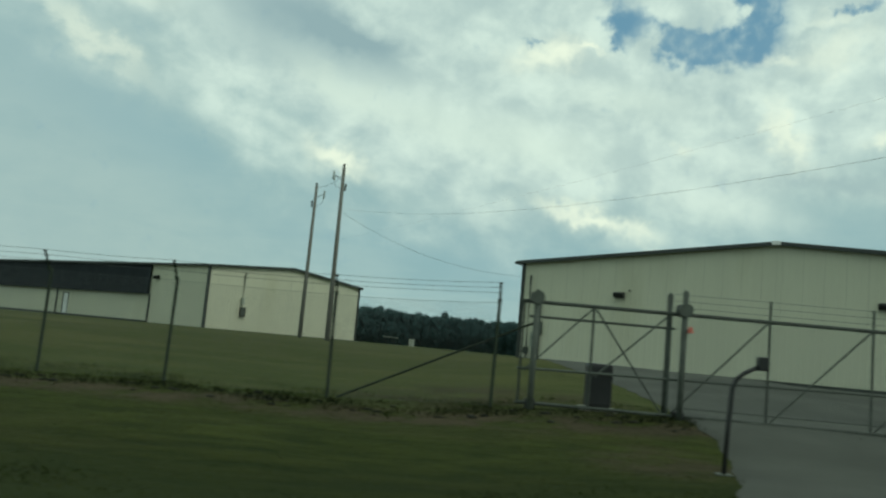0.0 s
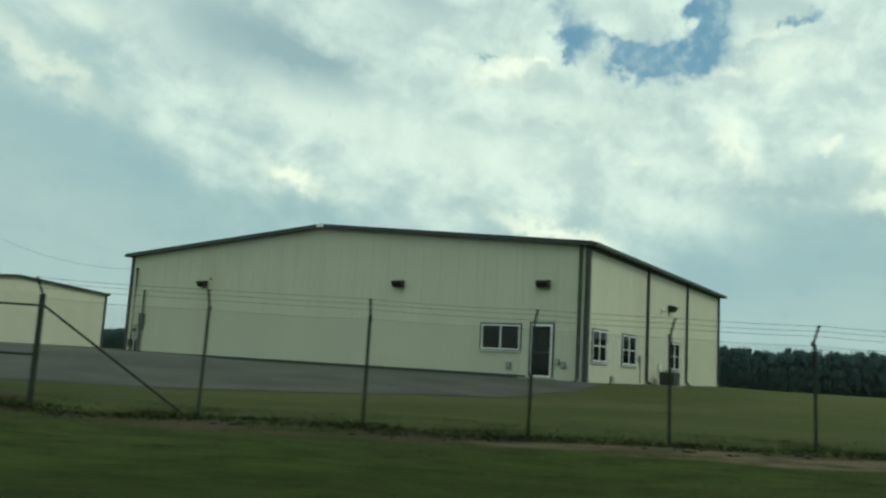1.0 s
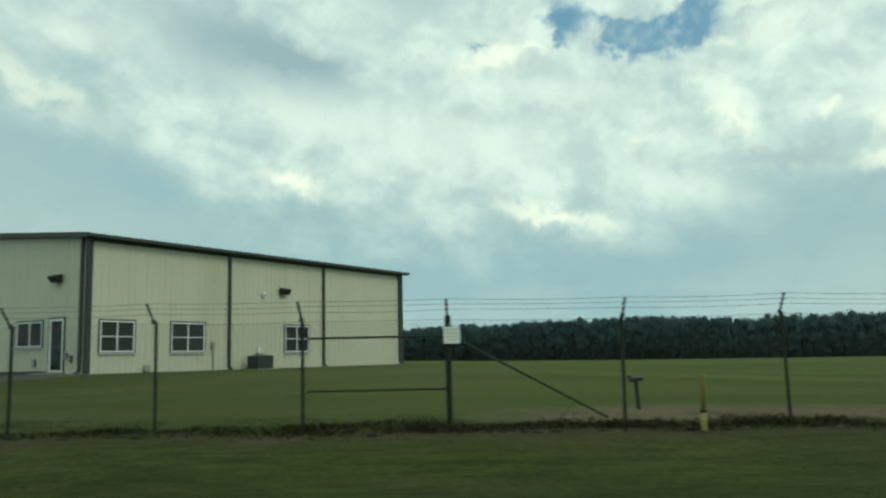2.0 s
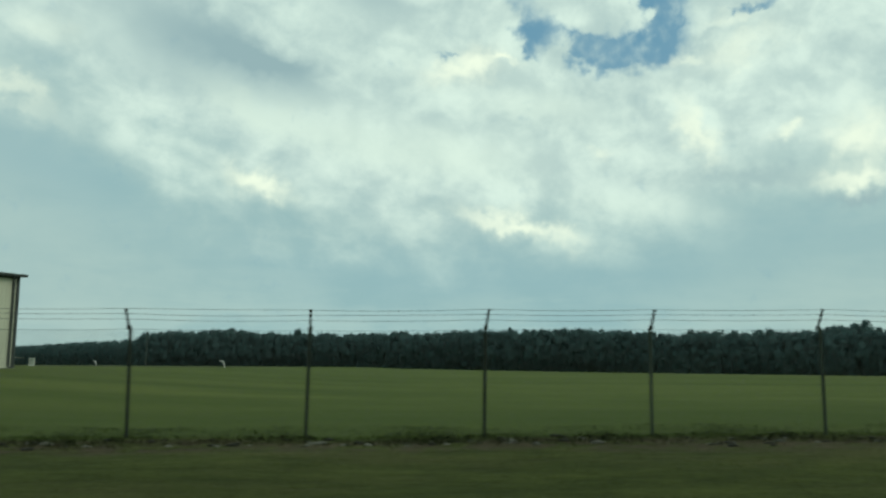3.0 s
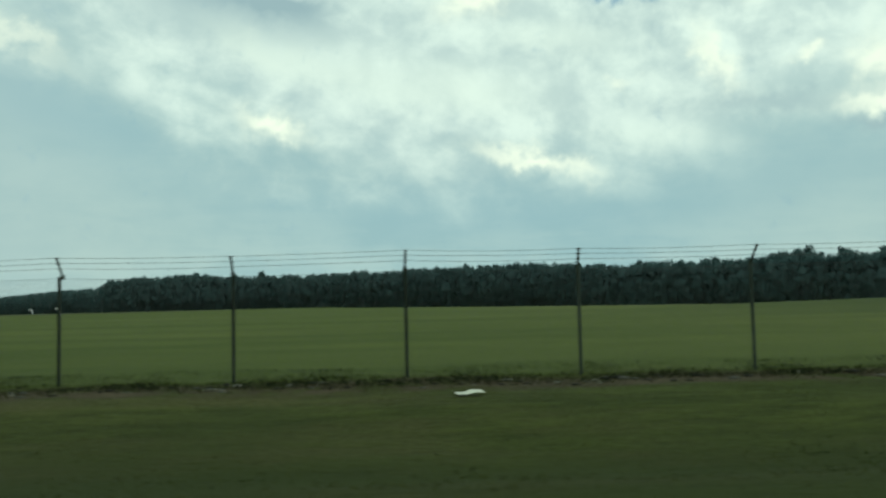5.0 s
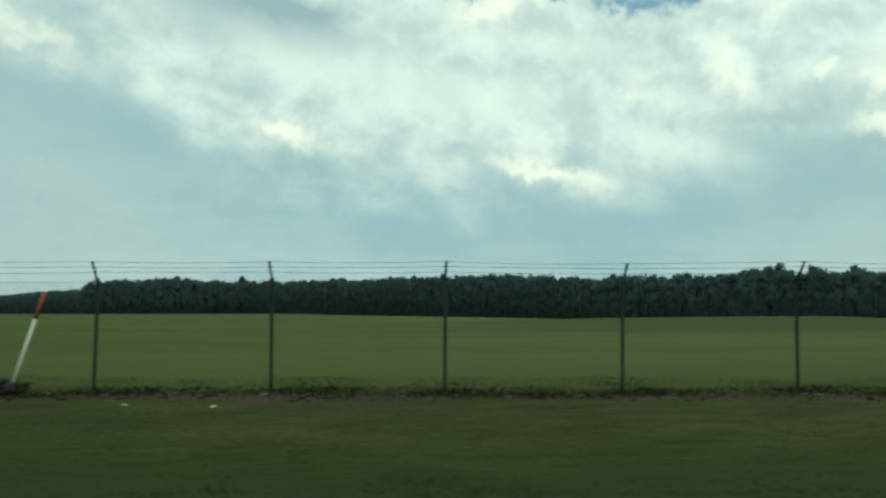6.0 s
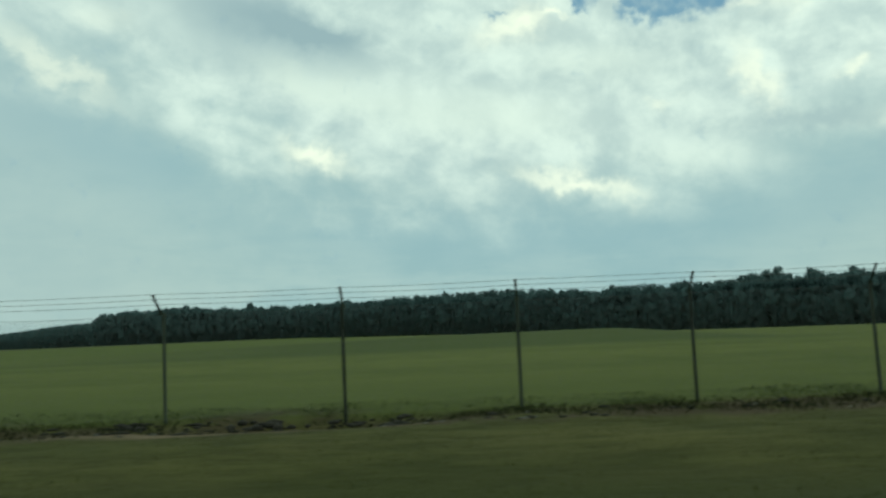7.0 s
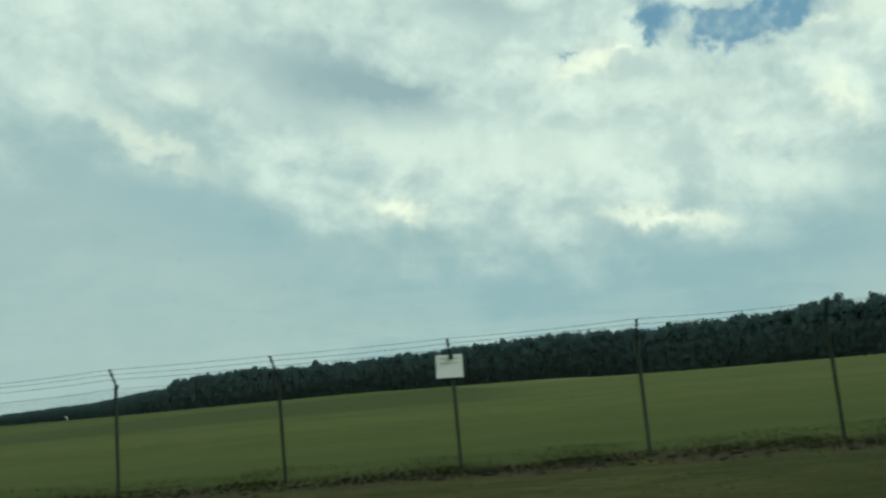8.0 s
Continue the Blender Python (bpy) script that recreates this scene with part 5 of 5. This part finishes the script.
    part("head", boxes((-0.15, 0.15, -0.10, 0.10, 0.60, 0.70), bevel=0.03), M_BLACK, m)
    part("knob", boxes((-0.16, -0.08, -0.05, 0.05, 0.69, 0.75), bevel=0.015), M_BLACK, m)
    # white vent pipes far out in the field
    for x, y, k in ((19.9, 191.0, 1.0), (-82.0, 401.0, 1.5)):
        z = gz(x, y)
        v = thing("field_marker", pose(x, y, z) @ Matrix.Diagonal((k, k, k, 1)), "white bent pipe marker standing in the far field", "field marker", "field markers")
        part("bent_pipe", tube(bmesh.new(), [(0.55, 0, -0.2), (0.40, 0, 0.7), (0.22, 0, 1.25), (-0.05, 0, 1.45), (-0.55, 0, 1.48)], 0.11, 10), M_WHITE, v, smooth=True)
        part("mouth", tube(bmesh.new(), [(-0.55, 0, 1.48), (-0.66, 0, 1.48)], 0.14, 10), M_WHITE, v)
    x, y = 15.8, 148.0
    z = gz(x, y)
    mast = thing("thin_mast", pose(x, y, z), "thin dark mast with a short crossbar in the field", "mast")
    part("shaft", tube(bmesh.new(), [(0, 0, -0.3), (0, 0, 6.6 - z)], 0.07, 8, 0.04), M_STEEL, mast)
    part("crossbar", tubes(([(-0.55, 0, 6.5 - z), (0.25, 0, 6.5 - z)], 0.035), n=6), M_STEEL, mast)
    # small fittings far off between the hangars
    x, y = -10.1, 164.0
    z = gz(x, y)
    c = thing("field_cabinet", pose(x, y, z, 0, 0, 12), "small white equipment cabinet in the far grass", "cabinet")
    part("body", boxes((-0.48, 0.48, -0.4, 0.4, 0.0, 1.45), bevel=0.04), M_CHALK, c)
    part("door", boxes((-0.42, 0.42, -0.42, -0.402, 0.25, 1.35), bevel=0.005), M_PVC, c)
    part("roof", boxes((-0.56, 0.56, -0.5, 0.5, 1.45, 1.55), bevel=0.02), M_PVC, c)
    part("antenna", tubes(([(0.4, 0, 1.5), (0.75, 0, 2.5)], 0.03), n=6), M_STEEL, c)
    x, y = -14.6, 167.0
    z = gz(x, y)
    c = thing("flat_stand", pose(x, y, z, 0, 2, 0), "thin pale flat-topped stand in the far grass", "stand")
    part("top", boxes((-1.5, 1.5, -0.5, 0.5, 1.55, 1.65), bevel=0.02), M_PVC, c)
    for k in (-0.8, 0.8):
        part("leg", tubes(([(k, 0, -0.1), (k, 0, 1.56)], 0.06)), M_STEEL, c)
    # litter in the grass
    for x, y, sx, sy, a in ((101.74, 12.6, 0.21, 0.09, 12), (118.89, 12.6, 0.055, 0.04, 40), (117.54, 12.7, 0.04, 0.035, 80)):
        l = thing("litter", pose(x, y, gz(x, y) + 0.03, 6, -4, a), "scrap of white litter lying in the grass", "litter", "litter on the verge")
        bm = bmesh.new()
        bmesh.ops.create_grid(bm, x_segments=5, y_segments=3, size=0.5)
        for v in bm.verts:
            v.co = Vector((v.co.x * sx * 2, v.co.y * sy * 2, 0.03 + 0.010 * math.sin(v.co.x * 9) + rng.uniform(-0.006, 0.006)))
        r = bmesh.ops.solidify(bm, geom=list(bm.faces), thickness=0.006)
        part("sheet", bm, M_CHALK, l)


build_fence_things()


# ---- rubble and clods along the fence ----
def lumps(name, count, xr, yr, size, mat, label, category, seed, kind="stuff"):
    rng = np.random.default_rng(seed)
    ico = bmesh.new()
    bmesh.ops.create_icosphere(ico, subdivisions=1, radius=1.0)
    bv = np.array([v.co[:] for v in ico.verts])
    bf = np.array([[v.index for v in f.verts] for f in ico.faces])
    ico.free()
    x = rng.uniform(*xr, count)
    y = fence_y(x) + rng.uniform(*yr, count)
    s = rng.uniform(*size, count)[:, None] * rng.uniform(0.6, 1.4, (count, 3)) * np.array([1.5, 1.0, 0.55])
    jit = rng.uniform(0.75, 1.2, (count, len(bv), 1))
    z = ground_z(x, y)
    verts = bv[None] * jit * s[:, None] + np.stack([x, y, z], 1)[:, None]
    faces = bf[None] + (np.arange(count) * len(bv))[:, None, None]
    tagged(new(name, raw_mesh(name, verts.reshape(-1, 3), faces.reshape(-1, 3), mat)), label, category, kind=kind)


lumps("rubble", 260, (44, 152), (-1.35, -0.45), (0.02, 0.075), M_ROCK, "scattered pale stones along the fence foot", "rubble", 11)
lumps("clods", 900, (-12, 178), (-1.4, -0.1), (0.02, 0.08), M_SOIL, "dark soil clods along the fence foot", "soil", 12)
# dark clods added to give the hollow the shade of its undercut bank
lumps("clods", 170, (137.0, 142.3), (-0.75, 0.05), (0.03, 0.10), M_SOIL, "dark clods added as shade in the washed-out hollow by the fence", "soil", 13)


# ---- grass and weeds ----
def blades(name, count, xr, place, height, width, mat, label, seed, lean=0.5):
    """Many bent blades, two triangles each, in clumps."""
    rng = np.random.default_rng(seed)
    x = rng.uniform(*xr, count)
    y = place(x, rng)
    a = np.interp(y, [p for p, _ in DRIVE_LEFT], [q for _, q in DRIVE_LEFT]) + rng.normal(0, 0.12, count)
    b = np.interp(y, [p for p, _ in DRIVE_RIGHT], [q for _, q in DRIVE_RIGHT]) + rng.normal(0, 0.12, count)
    worn = np.zeros(count, bool)
    for cx, cy, rx, ry in BARE:
        worn |= (((x - cx) / rx) ** 2 + ((y - cy) / ry) ** 2 < rng.uniform(0.5, 1.3, count)) & (rng.random(count) < 0.85)
    keep = (y > 0) & ~worn & ((x < a) | (x > b) | (y > 46))
    x, y = x[keep], y[keep]
    n = len(x)
    clump = 0.55 + 0.45 * np.sin(x * 2.1 + 1.7 * np.sin(y * 1.9)) * np.sin(y * 2.7 + 0.8 * np.sin(x * 1.3))
    h = rng.uniform(*height, n) * (0.5 + 0.8 * clump)
    w = rng.uniform(*width, n)
    a = rng.uniform(0, 2 * math.pi, n)
    d = rng.uniform(0, 2 * math.pi, n)
    l = h * rng.uniform(0.1, lean, n)
    z = ground_z(x, y) - 0.01
    base = np.stack([x, y, z], 1)
    side = np.stack([np.cos(a) * w, np.sin(a) * w, 0 * w], 1)
    mid = base + np.stack([np.cos(d) * l * 0.4, np.sin(d) * l * 0.4, h * 0.6], 1)
    tip = base + np.stack([np.cos(d) * l * 1.3, np.sin(d) * l * 1.3, h], 1)
    verts = np.stack([base - side, base + side, mid + side * 0.7, tip, ], 1).reshape(-1, 3)
    i = np.arange(n)[:, None] * 4
    faces = np.concatenate([i + [0, 1, 2], i + [0, 2, 3]], 1).reshape(-1, 3)
    # every blade turns its face up or outwards and shades like the sward
    out = np.cross(side, mid - base)
    turn = (out[:, 2] * 0.5 - out[:, 1]) < 0
    faces = faces.reshape(n, 2, 3)
    faces[turn] = faces[turn][:, :, ::-1]
    up = np.stack([rng.normal(0, 0.25, n), rng.normal(-0.15, 0.25, n), np.ones(n)], 1)
    tagged(new(name, raw_mesh(name, verts, faces.reshape(-1, 3), mat, np.repeat(up / np.linalg.norm(up, axis=1, keepdims=True), 4, 0))), label, "grass", kind="stuff")


blades("verge_grass", 190000, (-14, 180), lambda x, r: 5.7 + 8.9 * r.random(len(x)) ** 0.85, (0.015, 0.045), (0.004, 0.009), M_BLADE, "short green and straw verge grass", 21)
blades("field_grass", 90000, (20, 182), lambda x, r: 15.2 + 12 * r.random(len(x)) ** 1.5, (0.012, 0.028), (0.005, 0.011), M_FIELDBLADE, "short olive field grass", 22)
blades("fence_weeds", 60000, (-14, 182), lambda x, r: fence_y(x) + r.normal(-0.65, 0.32, len(x)) + 0.15 * np.sin(x * 0.8), (0.03, 0.11), (0.003, 0.007), M_WEED, "low dark weeds along the fence foot", 23, 0.8)
blades("yard_grass", 60000, (-14, 36), lambda x, r: 15.2 + 12 * r.random(len(x)) ** 1.4, (0.012, 0.035), (0.004, 0.008), M_YARDGRASS, "dull rough grass inside the fence by the yard", 26)


blades("dead_weeds", 6500, (36.5, 46.5), lambda x, r: fence_y(x) - 0.40 + 0.4 * np.sin(x * 1.7) + r.normal(0, 0.32, len(x)), (0.02, 0.13), (0.002, 0.005), M_DEADWEED, "dead brown weeds round the fence posts", 27, 1.0)
blades("dead_weeds", 900, (114.25, 115.1), lambda x, r: 14.55 + r.normal(0, 0.12, len(x)), (0.04, 0.20), (0.002, 0.005), M_DEADWEED, "dead brown weeds on the heap at the marker pole", 28, 1.2)


def swale_row(x, r):
    """Soft, broken tufts down in the swale, thickest by the drive and round the bollard."""
    thick = 0.75 * step(x, 12, 2) + 0.6 * np.exp(-((x - 113) / 8) ** 2)
    wave = 0.5 + 0.25 * (np.sin(x * 0.83 + np.sin(x * 0.21)) + np.sin(x * 2.17 + 1.3 * np.sin(x * 0.57)))
    keep = r.random(len(x)) < thick * step(wave, 0.3, 0.9)
    return np.where(keep, 7.9 + 0.5 * np.sin(x * 0.31) + r.normal(0, 0.75, len(x)), -40)


blades("swale_grass", 140000, (-14, 180), swale_row, (0.02, 0.075), (0.004, 0.009), M_SWALE, "longer dark green grass in the roadside swale", 25, 0.8)


def weed_row(x, r):
    """Unmown clumps behind the fence, dense here and thin there."""
    wave = 0.5 + 0.25 * (np.sin(x * 1.31 + 2 * np.sin(x * 0.17)) + np.sin(x * 3.1 + 1.3 * np.sin(x * 0.71)))
    keep = r.random(len(x)) < 0.40 + 0.60 * step(wave, 0.25, 0.85)
    return np.where(keep, fence_y(x) - 0.10 + 2.6 * r.random(len(x)) ** 1.7, -40)


blades("tall_weeds", 170000, (-14, 182), weed_row, (0.02, 0.075), (0.003, 0.006), M_ROUGH, "unmown dark grass behind the fence", 24, 0.7)


# ---- woods ----
# top of the pines over the plan: x, height over the road
SKYLINE = [(-140, 21.2), (-124, 22.2), (-112, 23.5), (-100, 24.7), (-84, 25.5), (-62, 25.9), (-45, 23.5), (-30, 22.9), (-5, 22.9), (50, 23.0), (80, 23.0), (95, 23.5), (140, 24.0), (160, 24.5), (178, 23.6), (192, 23.1), (205, 21.3), (214, 20.3), (219, 18.3), (225, 21.5), (240, 21.7), (252, 20.4), (277, 21.3), (284, 20.1),
           (292, 23.7), (303, 24.9), (309, 21.6), (315, 23.1), (323, 20.3), (333, 23.1), (345, 21.7), (380, 23.7), (470, 24.7)]
# single pines that stand out over the rest: x, y, top
TALL = [(-15.5, 622, 26.2), (-64, 622, 26.0), (131, 549, 24.6), (303, 431, 25.2), (316.5, 423, 23.6), (333, 414, 23.4), (96, 574, 23.6), (228, 484, 21.8), (-34, 622, 23.6), (60, 590, 23.4)]
# thin-crowned trees behind
THIN = [(172, 536, 24.4), (179, 531, 24.6), (186, 527, 24.0), (240, 489, 21.8), (246, 485, 22.2), (252, 480, 21.4), (262, 474, 21.6)]


def grow(rng, x, y, z, h, w, sprays, full, heart, ico):
    """One crown: rounded lobes of small clumps, widest under the top, and its dark heart; full: leafy down to the ground."""
    ico_v, ico_f = ico
    lobes = 18 if full else 8
    lu = np.concatenate([np.linspace(0.06, 0.80, lobes - 6), [0.80, 0.85, 0.89, 0.92, 0.95, 1.0]]) if full else np.array([0.60, 0.70, 0.78, 0.84, 0.88, 0.92, 0.95, 1.0])
    lr = w * np.where(lu > 0.97, 0.60, np.where(lu > 0.8, 0.50, 0.62)) * rng.uniform(0.85, 1.15, lobes)
    la = rng.uniform(0, 2 * math.pi, lobes)
    lo = w * np.where(lu > 0.97, 0.10, np.where(lu > 0.9, 0.50, 0.75)) * rng.random(lobes) ** 0.6
    lc = np.stack([x + lo * np.cos(la), y + lo * np.sin(la), z + lu * h - lr * 0.85], 1)
    lc[:, 2] = np.maximum(lc[:, 2], z + 0.6)
    d = rng.normal(0, 1, (lobes, sprays, 3))
    d /= np.linalg.norm(d, axis=2, keepdims=True)
    c = (lc[:, None] + d * lr[:, None, None] * rng.uniform(0.55, 1.12, (lobes, sprays, 1)) * np.array([1, 1, 0.85])).reshape(-1, 3)
    m = len(c)
    # shading direction: out of the lobe, and out and up from the tree's axis
    def outward(p, own, loose):
        o = p - np.array([x, y, z + h * 0.5])
        o[:, 2] *= 0.45
        o = own * 0.16 + o / (np.linalg.norm(o, axis=1, keepdims=True) + 1e-6) * 0.8 + rng.normal(0, loose, (len(p), 3))
        return o / np.linalg.norm(o, axis=1, keepdims=True)

    out = outward(c, d.reshape(-1, 3), 0.06)
    leaf = rng.normal(0, 1, (m, 3, 3)) * rng.uniform(0.22, 0.50, (m, 1, 1)) + c[:, None]
    back = np.einsum("ij,ij->i", np.cross(leaf[:, 1] - leaf[:, 0], leaf[:, 2] - leaf[:, 0]), out) < 0
    leaf[back] = leaf[back][:, ::-1]
    V, F, N = [leaf.reshape(-1, 3)], [np.arange(m * 3).reshape(-1, 3)], [np.repeat(out, 3, 0)]
    n0 = m * 3
    if heart:
        V.append(ico_v * np.array([w * 0.42, w * 0.42, h * 0.40]) + np.array([x, y, z + h * 0.40]))
        F.append(ico_f + n0)
        N.append(ico_v)
        n0 += len(ico_v)
        V.append((ico_v[None] * (lr * 0.66)[:, None, None] * np.array([1, 1, 0.85]) * rng.uniform(0.88, 1.06, (lobes, len(ico_v), 1)) + lc[:, None]).reshape(-1, 3))
        F.append((ico_f[None] + (np.arange(lobes) * len(ico_v))[:, None, None]).reshape(-1, 3) + n0)
        N.append(outward(V[-1], np.tile(ico_v, (lobes, 1)), 0.0))
    return np.concatenate(V), np.concatenate(F), np.concatenate(N)


def woods(name, line, rows, gap, top, sprays, seed, label, singles=()):
    """A belt of pines behind a line on the plan: trunks, and crowns of many small clumps; top(x): how high they reach."""
    rng = np.random.default_rng(seed)
    ico = bmesh.new()
    bmesh.ops.create_icosphere(ico, subdivisions=1, radius=1.0)
    shape = np.array([v.co[:] for v in ico.verts]), np.array([[v.index for v in f.verts] for f in ico.faces])
    ico.free()
    trees = [(x, y, t - gz(x, y), rng.uniform(3.0, 3.8), True, heart) for x, y, t, heart in singles]
    for (xa, ya), (xb, yb) in zip(line, line[1:]):
        xb, yb = xb + (xb - xa) * 0.06, yb + (yb - ya) * 0.06
        L = math.hypot(xb - xa, yb - ya)
        nx, ny = -(yb - ya) / L, (xb - xa) / L
        for r in range(rows):
            n = int(L / gap * (1.8 if r == 0 else 1.0))
            for k in range(n):
                f = (k + rng.random()) / n
                o = r * gap * 1.25 + rng.normal(0, 1.2 if r else 0.5)
                x, y = xa + (xb - xa) * f + nx * o, ya + (yb - ya) * f + ny * o
                h = (top(x) - gz(x, y)) * (rng.uniform(0.76, 0.97) if r == 0 else rng.uniform(0.86, 1.0) + (0.03 if rng.random() < 0.08 else 0))
                trees.append((x, y, h, rng.uniform(3.0, 5.0) if r else rng.uniform(3.4, 5.4), r < 2, True))
    V, F, N, TV, TF, n0, t0 = [], [], [], [], [], 0, 0
    ang = np.arange(5) * 2 * math.pi / 5
    ring = np.stack([np.cos(ang), np.sin(ang)], 1)
    k5 = np.arange(5)
    for x, y, h, w, full, heart in trees:
        z = gz(x, y)
        v, f, nn = grow(rng, x, y, z, h, w, sprays // 3 if not heart else sprays if full else sprays * 2 // 3, full and heart, heart, shape)
        V.append(v)
        N.append(nn)
        F.append(f + n0)
        n0 += len(v)
        if full:
            TV += [np.concatenate([ring * 0.28 + [x, y], np.full((5, 1), z - 0.5)], 1), np.concatenate([ring * 0.08 + [x, y], np.full((5, 1), z + h * 0.92)], 1)]
            TF.append(np.concatenate([np.stack([k5, (k5 + 1) % 5, (k5 + 1) % 5 + 5], 1), np.stack([k5, (k5 + 1) % 5 + 5, k5 + 5], 1)]) + t0)
            t0 += 10
    wood = thing(name, pose(0, 0, 0), label, "woods", kind="stuff")
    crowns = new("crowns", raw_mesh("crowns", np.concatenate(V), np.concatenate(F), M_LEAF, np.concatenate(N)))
    crowns.parent = wood
    trunks = new("trunks", raw_mesh("trunks", np.concatenate(TV), np.concatenate(TF), M_BARK))
    trunks.parent = wood


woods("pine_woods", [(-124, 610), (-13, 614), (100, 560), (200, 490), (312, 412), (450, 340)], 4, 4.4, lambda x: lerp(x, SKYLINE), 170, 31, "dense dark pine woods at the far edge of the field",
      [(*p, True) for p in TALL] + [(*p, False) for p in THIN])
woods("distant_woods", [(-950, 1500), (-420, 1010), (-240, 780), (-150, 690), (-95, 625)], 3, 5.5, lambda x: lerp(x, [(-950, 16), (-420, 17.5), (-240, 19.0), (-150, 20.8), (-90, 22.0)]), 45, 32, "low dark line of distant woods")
